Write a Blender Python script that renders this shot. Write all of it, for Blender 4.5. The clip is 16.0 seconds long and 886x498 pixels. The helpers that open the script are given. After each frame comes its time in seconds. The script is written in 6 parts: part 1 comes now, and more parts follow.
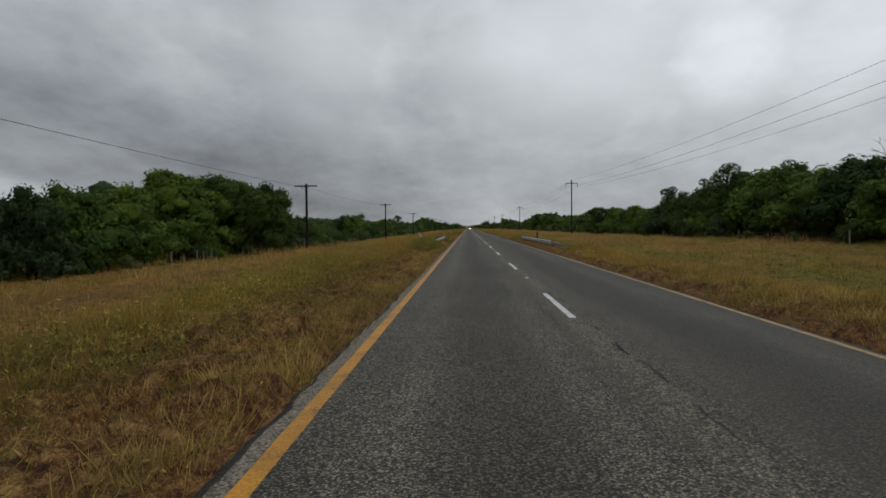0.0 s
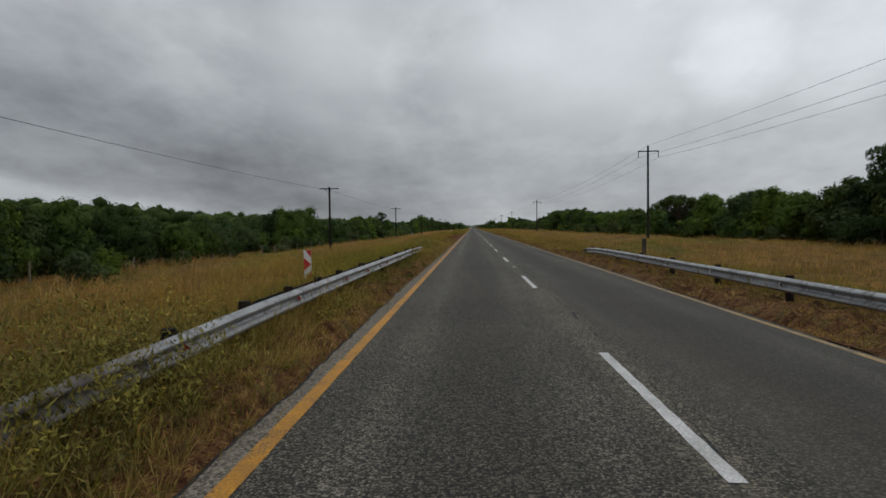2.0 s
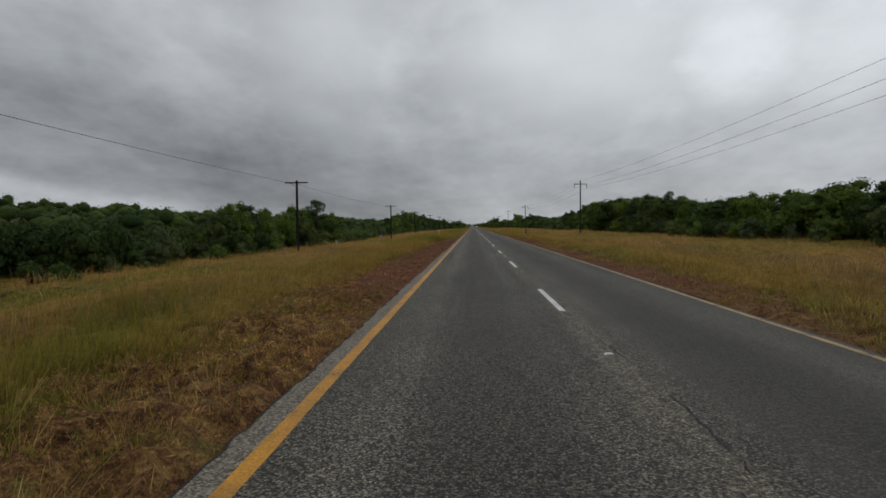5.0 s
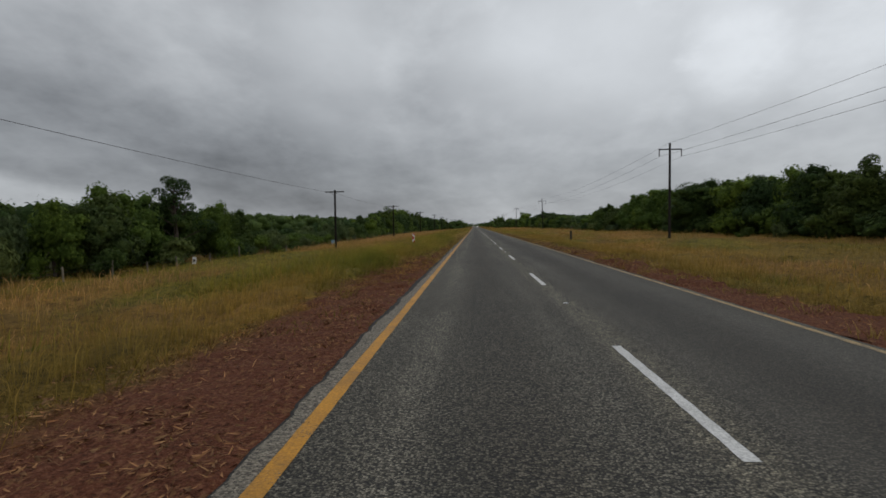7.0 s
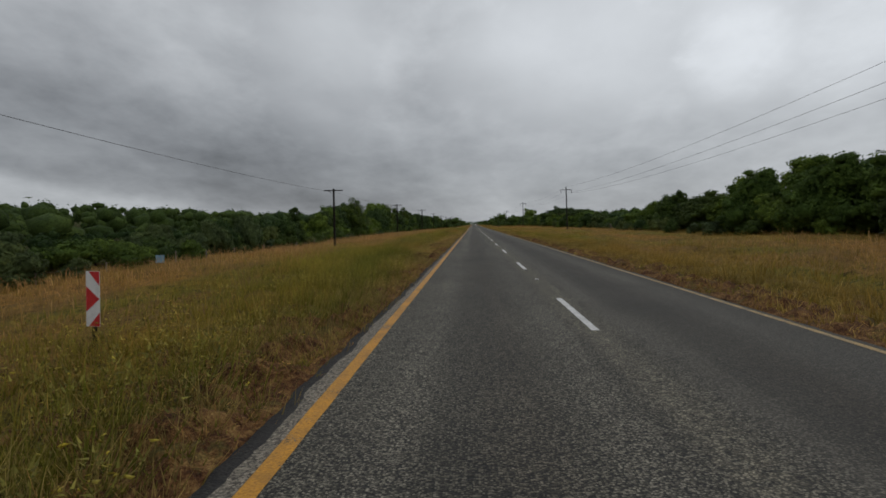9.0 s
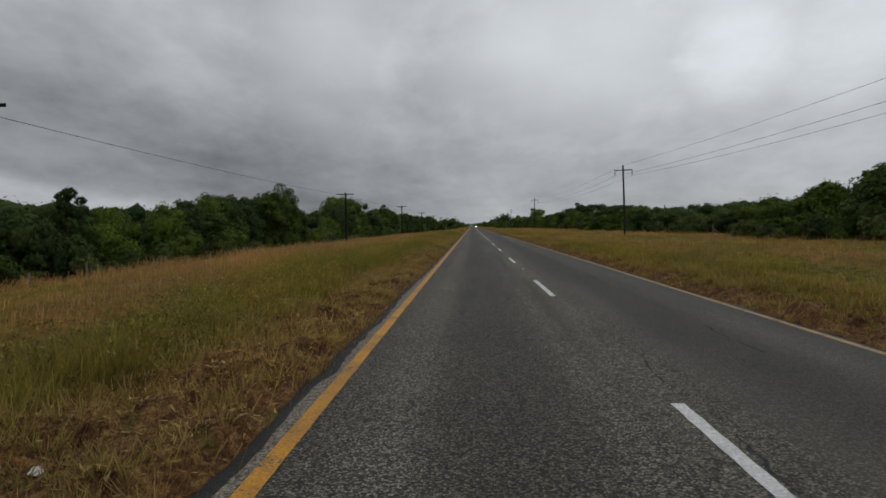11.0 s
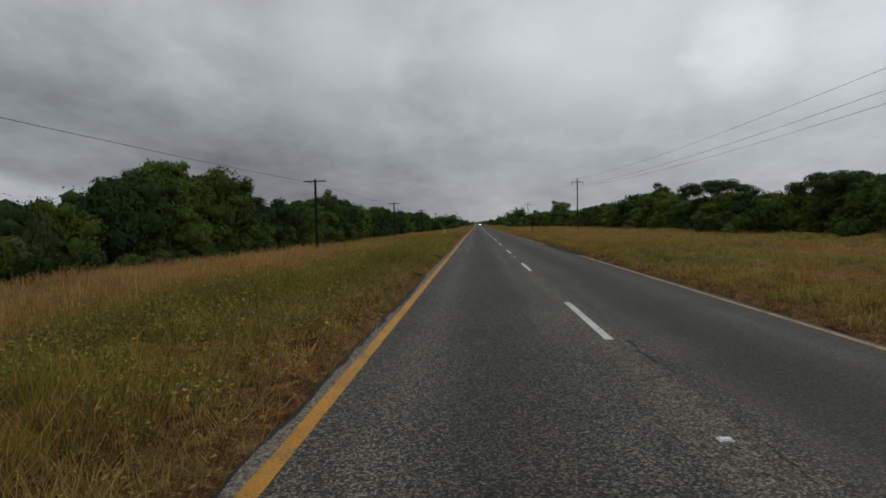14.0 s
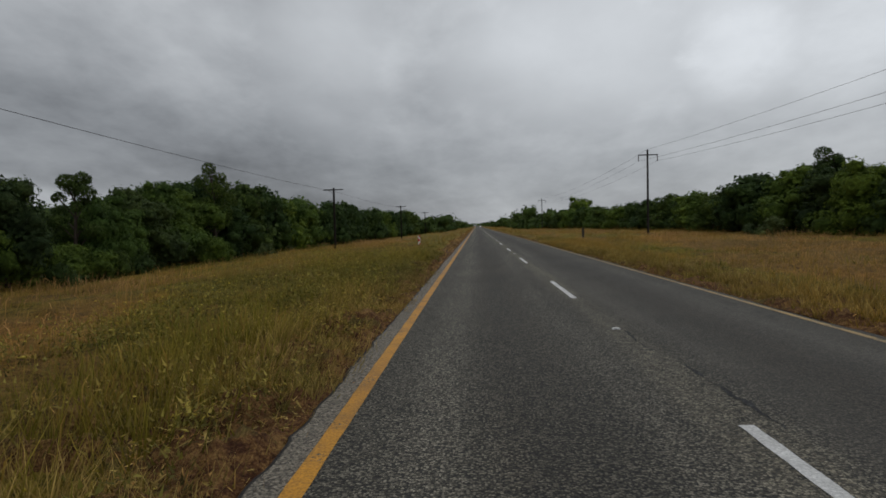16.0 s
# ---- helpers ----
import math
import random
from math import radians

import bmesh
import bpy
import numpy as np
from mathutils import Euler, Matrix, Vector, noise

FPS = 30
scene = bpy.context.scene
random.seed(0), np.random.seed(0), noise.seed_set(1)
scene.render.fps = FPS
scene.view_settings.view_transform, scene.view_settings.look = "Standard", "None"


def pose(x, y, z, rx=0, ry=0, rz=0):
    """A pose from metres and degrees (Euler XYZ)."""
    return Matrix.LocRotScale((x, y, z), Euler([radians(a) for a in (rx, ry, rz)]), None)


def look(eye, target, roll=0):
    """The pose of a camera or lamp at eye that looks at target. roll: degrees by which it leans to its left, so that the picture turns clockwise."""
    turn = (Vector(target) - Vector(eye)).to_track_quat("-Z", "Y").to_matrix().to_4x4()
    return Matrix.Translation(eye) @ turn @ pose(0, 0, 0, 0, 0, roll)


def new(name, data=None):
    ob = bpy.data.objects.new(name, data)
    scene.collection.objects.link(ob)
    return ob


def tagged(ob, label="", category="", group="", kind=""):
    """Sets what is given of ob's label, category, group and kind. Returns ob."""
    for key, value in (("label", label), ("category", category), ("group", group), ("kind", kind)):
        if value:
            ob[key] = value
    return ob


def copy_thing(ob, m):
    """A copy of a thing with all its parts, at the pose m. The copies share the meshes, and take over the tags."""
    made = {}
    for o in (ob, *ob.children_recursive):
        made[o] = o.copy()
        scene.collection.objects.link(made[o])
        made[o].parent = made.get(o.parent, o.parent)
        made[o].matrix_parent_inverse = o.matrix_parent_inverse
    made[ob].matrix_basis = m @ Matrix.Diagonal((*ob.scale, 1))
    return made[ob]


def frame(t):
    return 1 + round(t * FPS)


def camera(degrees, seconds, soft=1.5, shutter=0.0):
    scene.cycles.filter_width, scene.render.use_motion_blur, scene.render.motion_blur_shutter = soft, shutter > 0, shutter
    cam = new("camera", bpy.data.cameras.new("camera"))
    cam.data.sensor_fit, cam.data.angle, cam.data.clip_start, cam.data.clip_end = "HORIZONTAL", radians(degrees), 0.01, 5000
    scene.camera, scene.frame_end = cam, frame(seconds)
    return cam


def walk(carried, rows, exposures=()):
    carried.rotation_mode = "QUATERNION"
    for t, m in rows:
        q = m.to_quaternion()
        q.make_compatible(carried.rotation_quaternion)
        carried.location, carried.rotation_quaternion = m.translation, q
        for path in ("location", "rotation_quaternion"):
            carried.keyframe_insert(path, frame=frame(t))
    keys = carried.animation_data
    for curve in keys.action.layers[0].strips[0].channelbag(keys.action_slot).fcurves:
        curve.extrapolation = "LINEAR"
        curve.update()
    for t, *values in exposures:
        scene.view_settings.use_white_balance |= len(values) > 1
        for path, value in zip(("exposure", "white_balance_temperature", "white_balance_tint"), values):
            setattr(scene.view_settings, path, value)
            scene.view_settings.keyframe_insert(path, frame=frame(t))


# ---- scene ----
cam = camera(74.0, 16.0, 1.65)
PATH = [
    (0, look((-1.846, 1.570, 1.612), (-2.273, 11.554, 1.251), -0.43)),
    (0.5, look((-1.747, 12.174, 1.604), (-2.184, 22.157, 1.232), -0.49)),
    (1, look((-1.672, 22.870, 1.635), (-2.134, 32.853, 1.272), -0.42)),
    (1.5, look((-1.677, 33.366, 1.601), (-2.164, 43.347, 1.247), -0.57)),
    (2, look((-1.675, 44.244, 1.638), (-2.173, 54.225, 1.274), -0.56)),
    (2.5, look((-1.704, 55.240, 1.636), (-2.198, 65.221, 1.253), -0.42)),
    (3, look((-1.716, 65.902, 1.661), (-2.198, 75.882, 1.261), -0.36)),
    (3.5, look((-1.657, 76.522, 1.657), (-2.124, 86.503, 1.254), -0.37)),
    (4, look((-1.651, 87.227, 1.638), (-2.120, 97.208, 1.241), -0.42)),
    (6.5, look((-1.842, 141.144, 1.636), (-2.401, 151.121, 1.258), -0.71)),
    (7, look((-1.872, 151.958, 1.633), (-2.411, 161.936, 1.247), -0.80)),
    (7.5, look((-1.883, 162.784, 1.632), (-2.407, 172.763, 1.237), -0.79)),
    (8, look((-1.854, 173.575, 1.638), (-2.372, 183.553, 1.234), -0.76)),
    (8.5, look((-1.844, 184.274, 1.641), (-2.359, 194.251, 1.219), -0.77)),
    (11, look((-1.832, 238.538, 1.631), (-2.329, 248.518, 1.241), -0.77)),
    (11.5, look((-1.796, 249.410, 1.622), (-2.274, 259.391, 1.230), -0.79)),
    (12, look((-1.738, 260.353, 1.620), (-2.218, 270.333, 1.221), -0.82)),
    (12.5, look((-1.710, 271.222, 1.629), (-2.209, 281.201, 1.225), -0.96)),
    (13, look((-1.685, 282.037, 1.636), (-2.214, 292.015, 1.227), -1.07)),
    (13.5, look((-1.718, 292.930, 1.640), (-2.267, 302.907, 1.232), -1.16)),
    (14, look((-1.808, 303.794, 1.644), (-2.390, 313.768, 1.228), -1.20)),
    (14.5, look((-1.907, 314.576, 1.636), (-2.512, 324.549, 1.221), -1.24)),
    (15, look((-2.004, 325.376, 1.628), (-2.615, 335.349, 1.219), -1.26)),
    (15.5, look((-2.054, 336.208, 1.637), (-2.660, 346.182, 1.242), -1.21)),
    (16, look((-2.088, 347.180, 1.620), (-2.662, 357.156, 1.235), -1.28)),
]
walk(cam, PATH, [(0, 0.0), (4, -0.01), (8, -0.04), (12, -0.07), (16, -0.10)])

# ---- world and light: overcast sky ----
world = bpy.data.worlds.new("overcast_sky")
scene.world = world
world.use_nodes = True


class Graph:
    """Short way to write node trees."""

    def __init__(self, tree):
        self.tree = tree
        tree.nodes.clear()

    def add(self, kind, settings=None, **values):
        n = self.tree.nodes.new(kind)
        for key, value in (settings or {}).items():
            if key == "operation":
                n.operation = value
            elif key == "use_clamp":
                n.use_clamp = value
            elif key == "data_type":
                n.data_type = value
            elif key == "blend_type":
                n.blend_type = value
            elif key == "interpolation_type":
                n.interpolation_type = value
            elif key == "feature":
                n.feature = value
            elif key == "sky_type":
                n.sky_type = value
            elif key == "sun_disc":
                n.sun_disc = value
            elif key == "sun_elevation":
                n.sun_elevation = value
            elif key == "sun_rotation":
                n.sun_rotation = value
        for key, value in values.items():
            self.put(n.inputs[int(key[1:]) if key[0] == "i" and key[1:].isdigit() else key.replace("_", " ")], value)
        return n

    def put(self, socket, value):
        if isinstance(value, bpy.types.NodeSocket):
            self.tree.links.new(value, socket)
        else:
            socket.default_value = value

    def math(self, op, a, b=0.0, clamp=False):
        return self.add("ShaderNodeMath", {"operation": op, "use_clamp": clamp}, i0=a, i1=b).outputs[0]

    def noise(self, vector, scale, detail=3.0, rough=0.55, distort=0.0):
        return self.add("ShaderNodeTexNoise", Vector=vector, Scale=scale, Detail=detail, Roughness=rough, Distortion=distort).outputs["Fac"]

    def ramp(self, fac, stops):
        n = self.add("ShaderNodeValToRGB", Fac=fac)
        while len(n.color_ramp.elements) < len(stops):
            n.color_ramp.elements.new(0.5)
        for e, (at, c) in zip(n.color_ramp.elements, stops):
            e.position = at
            e.color = (*c, 1.0) if isinstance(c, tuple) else (c, c, c, 1.0)
        return n.outputs["Color"]

    def mix(self, fac, a, b, how="MIX"):
        return self.add("ShaderNodeMix", {"data_type": "RGBA", "blend_type": how}, i0=fac, i6=a, i7=b).outputs[2]

    def step(self, value, low, high):
        return self.add("ShaderNodeMapRange", {"interpolation_type": "SMOOTHSTEP"}, Value=value, From_Min=low, From_Max=high).outputs[0]


g = Graph(world.node_tree)
direction = g.add("ShaderNodeTexCoord").outputs["Generated"]
axes = g.add("ShaderNodeSeparateXYZ", i0=direction)
up = g.math("MAXIMUM", axes.outputs[2], 0.0)
azimuth = g.math("ARCTAN2", axes.outputs[0], axes.outputs[1])
# the cloud deck seen in perspective
deck = g.math("ADD", up, 0.30)
flat = g.add("ShaderNodeCombineXYZ", i0=g.math("DIVIDE", axes.outputs[0], deck), i1=g.math("MULTIPLY", g.math("DIVIDE", axes.outputs[1], deck), 0.75), i2=3.7).outputs[0]
broad = g.noise(flat, 1.25, 2.0, 0.5, 0.1)
puffs = g.noise(flat, 3.1, 5.0, 0.52, 0.12)
wisps = g.noise(flat, 8.5, 5.0, 0.6, 0.2)
cloud = g.math("ADD", g.math("MULTIPLY", broad, 0.42), g.math("ADD", g.math("MULTIPLY", puffs, 0.40), g.math("MULTIPLY", wisps, 0.18)))


def thin_place(az, high, wide, tall):
    """Where the cloud is thin and the light comes through."""
    a = g.math("DIVIDE", g.math("SUBTRACT", azimuth, az), wide)
    b = g.math("DIVIDE", g.math("SUBTRACT", up, high), tall)
    r = g.math("ADD", g.math("ADD", g.math("MULTIPLY", a, a), g.math("MULTIPLY", b, b)), g.math("MULTIPLY", g.math("SUBTRACT", g.math("ADD", puffs, wisps), 1.0), 5.0))
    return g.step(r, 2.6, -0.9)


# one dark bank low on the western side with a clear gap under it, and thinner cloud to the east
wob = g.math("MULTIPLY", g.math("SUBTRACT", g.noise(direction, 5.0, 5.0), 0.5), 0.06)
height = g.math("ADD", up, wob)
west = g.step(azimuth, 0.05, -0.55)
rim = g.math("SUBTRACT", height, g.math("MULTIPLY", g.math("SUBTRACT", -0.27, azimuth), 0.19))
bank = g.math("MULTIPLY", west, g.math("MULTIPLY", g.step(rim, -0.012, 0.022), g.step(height, 0.30, 0.12)))
gap = g.math("MULTIPLY", g.step(azimuth, -0.36, -0.52), g.step(rim, 0.008, -0.016))
east = g.math("MULTIPLY", g.step(azimuth, -0.15, 0.5), g.step(up, 0.02, 0.25))
level = g.math("ADD", g.math("MULTIPLY", g.math("SUBTRACT", cloud, 0.5), 0.80), 0.40)
level = g.math("SUBTRACT", level, g.math("MULTIPLY", bank, 0.14))
level = g.math("SUBTRACT", level, g.math("MULTIPLY", g.math("MULTIPLY", west, g.step(up, 0.08, 0.3)), 0.03))
level = g.math("ADD", level, g.math("MULTIPLY", gap, 0.13))
low = g.math("MULTIPLY", g.step(azimuth, -0.30, 0.05), g.step(up, 0.26, 0.08))
level = g.math("ADD", level, g.math("MULTIPLY", low, 0.095))
level = g.math("ADD", level, g.math("MULTIPLY", east, 0.15))
level = g.math("ADD", level, g.math("MULTIPLY", thin_place(0.405, 0.245, 0.06, 0.05), 0.15))
level = g.math("ADD", level, g.math("MULTIPLY", thin_place(0.15, 0.25, 0.13, 0.07), 0.09))
level = g.math("ADD", level, g.math("MULTIPLY", thin_place(-0.24, 0.27, 0.07, 0.09), 0.06))
# an overcast sky is brightest overhead
rise = g.math("ADD", 0.86, g.math("MULTIPLY", g.step(up, 0.3, 0.95), 0.05))
rise = g.math("ADD", rise, g.math("MULTIPLY", g.step(up, 0.04, 0.36), 0.42))
level = g.math("MULTIPLY", g.math("MAXIMUM", level, 0.1), rise)
tone = g.mix(g.step(level, 0.1, 0.6), (0.930, 0.985, 1.065, 1.0), (0.950, 0.995, 1.045, 1.0))
cover = g.add("ShaderNodeBackground", Color=g.mix(1.0, tone, g.add("ShaderNodeCombineColor", i0=level, i1=level, i2=level).outputs[0], "MULTIPLY"), Strength=1.0)
blue = g.add("ShaderNodeTexSky", {"sky_type": "NISHITA", "sun_disc": False, "sun_elevation": radians(52), "sun_rotation": radians(40)})
clear = g.add("ShaderNodeBackground", Color=blue.outputs[0], Strength=0.06)
both = g.add("ShaderNodeMixShader", i0=0.95, i1=clear.outputs[0], i2=cover.outputs[0])
g.add("ShaderNodeOutputWorld", Surface=both.outputs[0])

sun = new("sun", bpy.data.lights.new("sun", "SUN"))
sun.data.energy, sun.data.angle, sun.data.color = 0.3, radians(40), (1.0, 0.97, 0.92)
sun.matrix_world = look((60, 70, 130), (0, 0, 0))


# ---- materials ----
def material(name):
    m = bpy.data.materials.new(name)
    m.use_nodes = True
    return m, Graph(m.node_tree)


def finish(g, color, rough, bump=None, strength=0.3, distance=0.01, metal=0.0, specular=0.4):
    p = g.add("ShaderNodeBsdfPrincipled")
    g.put(p.inputs["Base Color"], color)
    g.put(p.inputs["Roughness"], rough)
    g.put(p.inputs["Metallic"], metal)
    g.put(p.inputs["Specular IOR Level"], specular)
    if bump is not None:
        g.put(p.inputs["Normal"], g.add("ShaderNodeBump", Height=bump, Strength=strength, Distance=distance).outputs[0])
    g.add("ShaderNodeOutputMaterial", Surface=p.outputs[0])
    return p


def place(g):
    return g.add("ShaderNodeNewGeometry").outputs["Position"]


def asphalt_color(g, at):
    """Weathered chip seal: pale chips in dark binder with the shade between chips painted in, bleached wheel tracks,
    stains along the lanes.
    """
    s = g.add("ShaderNodeSeparateXYZ", i0=at)
    chips = g.add("ShaderNodeTexVoronoi", {"feature": "F1"}, Vector=at, Scale=54.0)
    own = g.add("ShaderNodeSeparateColor", i0=chips.outputs["Color"]).outputs[0]
    chip = g.ramp(own, [(0.0, (0.016, 0.0145, 0.0115)), (0.40, (0.052, 0.048, 0.037)), (0.75, (0.122, 0.114, 0.089)), (1.0, (0.190, 0.178, 0.141))])
    # gaps between chips: binder, darkened further to stand for their relief shade
    hollow = g.step(chips.outputs["Distance"], 0.42, 0.78)
    col = g.mix(hollow, chip, (0.010, 0.010, 0.009, 1))
    col = g.mix(1.0, col, g.ramp(g.noise(at, 20.0, 6.0, 0.78), [(0.32, 0.45), (0.68, 1.5)]), "MULTIPLY")
    col = g.mix(g.math("MULTIPLY", g.step(s.outputs[0], 0.2, 0.7), 0.55), col, (0.044, 0.041, 0.034, 1))
    long = g.add("ShaderNodeMapping", Vector=at, Scale=(1.0, 0.06, 1.0)).outputs[0]
    streak = g.noise(long, 1.1, 5.0, 0.6, 0.3)
    blotch = g.noise(at, 0.35, 5.0, 0.6)
    col = g.mix(1.0, col, g.ramp(streak, [(0.3, 0.72), (0.7, 1.25)]), "MULTIPLY")
    col = g.mix(1.0, col, g.ramp(blotch, [(0.25, 0.78), (0.75, 1.18)]), "MULTIPLY")
    # worn centre joint: paler, rough band beside the dashes
    wander = g.math("MULTIPLY", g.math("SUBTRACT", g.noise(long, 2.0, 3.0), 0.5), 0.5)
    off = g.math("ABSOLUTE", g.math("ADD", s.outputs[0], wander))
    joint = g.math("MULTIPLY", g.step(off, 0.42, 0.10), g.step(g.noise(at, 9.0, 6.0, 0.8), 0.38, 0.62))
    col = g.mix(g.math("MULTIPLY", joint, 0.85), col, g.mix(1.0, g.mix(0.25, col, (0.085, 0.080, 0.066, 1)), (2.15, 2.1, 1.95, 1), "MULTIPLY"))
    # oil-darkened lane middles
    lane = g.math("ABSOLUTE", g.math("SUBTRACT", g.math("ABSOLUTE", s.outputs[0]), 1.55))
    oil = g.math("MULTIPLY", g.math("MULTIPLY", g.step(lane, 0.70, 0.15), g.step(streak, 0.25, 0.6)), 0.55)
    col = g.mix(oil, col, g.mix(1.0, col, (0.56, 0.51, 0.47, 1), "MULTIPLY"))
    tracks = g.step(g.math("ABSOLUTE", g.math("SUBTRACT", lane, 0.95)), 0.4, 0.05)
    col = g.mix(g.math("MULTIPLY", tracks, 0.75), col, g.mix(1.0, col, (1.34, 1.34, 1.36, 1), "MULTIPLY"))
    col = g.mix(g.math("MULTIPLY", g.step(s.outputs[0], -3.31, -3.34), 0.6), col, g.mix(1.0, g.mix(own, (0.050, 0.044, 0.036, 1), (0.30, 0.27, 0.215, 1)), g.ramp(g.noise(at, 19.0, 5.0, 0.75), [(0.32, 0.45), (0.68, 1.45)]), "MULTIPLY"))
    # bitumen that has bled past the left line
    seal = g.add("ShaderNodeAttribute")
    seal.attribute_name = "seal"
    edge = g.step(g.math("ADD", seal.outputs["Fac"], g.math("MULTIPLY", g.math("SUBTRACT", g.noise(at, 9.0, 5.0, 0.7), 0.5), 0.9)), 0.42, 0.62)
    col = g.mix(edge, col, g.mix(own, (0.004, 0.004, 0.004, 1), (0.024, 0.022, 0.020, 1)))
    # fine cracks
    warp = g.add("ShaderNodeMix", {"data_type": "VECTOR"}, i0=0.12, i4=at, i5=g.add("ShaderNodeTexNoise", Vector=at, Scale=1.6, Detail=4.0).outputs["Color"]).outputs[1]
    crack = g.add("ShaderNodeTexVoronoi", {"feature": "DISTANCE_TO_EDGE"}, Vector=warp, Scale=0.85).outputs["Distance"]
    cracks = g.math("MULTIPLY", g.step(crack, 0.014, 0.004), g.step(g.math("ADD", g.noise(at, 0.23, 2.0), g.math("MULTIPLY", joint, 0.25)), 0.62, 0.72))
    col = g.mix(g.math("MULTIPLY", cracks, 0.55), col, (0.012, 0.012, 0.012, 1))
    col = g.mix(g.step(s.outputs[0], -1.9, -2.5), col, g.mix(1.0, col, (1.18, 1.18, 1.18, 1), "MULTIPLY"))
    col = g.mix(1.0, col, (1.07, 1.03, 0.995, 1), "MULTIPLY")
    relief = g.math("SUBTRACT", g.math("MULTIPLY", g.math("SUBTRACT", 1.0, chips.outputs["Distance"]), 0.8), g.math("MULTIPLY", cracks, 0.8))
    return col, relief


asphalt, g = material("asphalt")
at = place(g)
col, relief = asphalt_color(g, at)
finish(g, col, 0.84, relief, 0.8, 0.014, specular=0.36)

patch_tar, g = material("fresh_asphalt")
at = place(g)
finish(g, g.ramp(g.noise(at, 45.0, 4.0, 0.7), [(0.3, 0.014), (0.75, 0.050)]), 0.95, g.noise(at, 70.0, 3.0), 0.5, 0.01, specular=0.08)

crack_tar, g = material("weathered_crack")
at = place(g)
finish(g, g.ramp(g.noise(at, 24.0, 5.0, 0.8), [(0.35, 0.016), (0.5, 0.04), (0.7, 0.10)]), 0.95, g.noise(at, 60.0, 3.0), 0.6, 0.01, specular=0.1)


def paint(name, fresh, dirty, worn):
    m, g = material(name)
    at = place(g)
    base, relief = asphalt_color(g, at)
    dirt = g.noise(at, 1.7, 5.0, 0.65)
    c = g.mix(g.step(dirt, 0.35, 0.75), fresh, dirty)
    c = g.mix(1.0, c, g.ramp(g.noise(at, 40.0, 3.0, 0.7), [(0.3, 0.55), (0.65, 1.12)]), "MULTIPLY")
    gone = g.step(g.math("ADD", g.math("MULTIPLY", g.noise(at, 34.0, 4.0, 0.75), 0.55), g.math("MULTIPLY", g.noise(at, 2.2, 4.0), 0.45)), worn, worn + 0.1)
    finish(g, g.mix(gone, c, base), 0.65, relief, 0.35, 0.008)
    return m


white_paint = paint("white_road_paint", (0.66, 0.65, 0.63, 1), (0.44, 0.43, 0.41, 1), 0.60)
yellow_paint = paint("yellow_road_paint", (0.57, 0.255, 0.012, 1), (0.33, 0.155, 0.020, 1), 0.535)
faded_paint = paint("faded_yellow_paint", (0.40, 0.255, 0.080, 1), (0.25, 0.18, 0.08, 1), 0.50)

soil, g = material("verge_soil")
at = place(g)
s = g.add("ShaderNodeSeparateXYZ", i0=at)
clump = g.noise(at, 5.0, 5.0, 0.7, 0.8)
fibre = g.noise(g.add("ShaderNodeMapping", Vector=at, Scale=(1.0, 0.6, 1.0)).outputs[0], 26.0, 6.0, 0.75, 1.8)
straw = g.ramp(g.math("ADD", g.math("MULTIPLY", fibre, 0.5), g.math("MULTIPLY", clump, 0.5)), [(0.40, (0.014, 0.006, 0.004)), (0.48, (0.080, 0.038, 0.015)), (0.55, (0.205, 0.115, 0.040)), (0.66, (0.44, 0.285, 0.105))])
sprout = g.step(g.noise(at, 1.6, 5.0, 0.7), 0.54, 0.64)
straw = g.mix(g.math("MULTIPLY", sprout, 0.6), straw, g.ramp(fibre, [(0.35, (0.03, 0.036, 0.009)), (0.65, (0.17, 0.17, 0.045))]))
meadow = g.ramp(g.noise(g.add("ShaderNodeMapping", Vector=at, Scale=(0.35, 1.0, 1.0)).outputs[0], 1.3, 6.0, 0.75, 0.5), [(0.34, (0.045, 0.036, 0.009)), (0.5, (0.12, 0.088, 0.019)), (0.68, (0.23, 0.155, 0.035))])
grit = g.add("ShaderNodeTexVoronoi", Vector=at, Scale=30.0)
lying = g.add("ShaderNodeMapping", Vector=at, Scale=(1.0, 0.45, 1.0)).outputs[0]
red = g.ramp(g.noise(at, 18.0, 6.0, 0.75, 0.6), [(0.35, (0.035, 0.013, 0.008)), (0.5, (0.110, 0.039, 0.021)), (0.62, (0.17, 0.070, 0.040)), (0.75, (0.24, 0.125, 0.085))])
flakes = g.step(g.noise(lying, 15.0, 5.0, 0.75), 0.53, 0.60)
red = g.mix(g.math("MULTIPLY", flakes, 0.7), red, g.ramp(g.noise(at, 40.0, 4.0, 0.7), [(0.3, (0.10, 0.043, 0.020)), (0.7, (0.30, 0.155, 0.072))]))
green = g.ramp(g.noise(at, 9.0, 6.0, 0.7), [(0.3, (0.024, 0.028, 0.010)), (0.7, (0.095, 0.090, 0.030))])
away = g.math("ABSOLUTE", s.outputs[0])
side = g.math("ADD", away, g.math("MULTIPLY", g.math("SUBTRACT", g.noise(at, 0.6, 5.0), 0.5), 1.6))
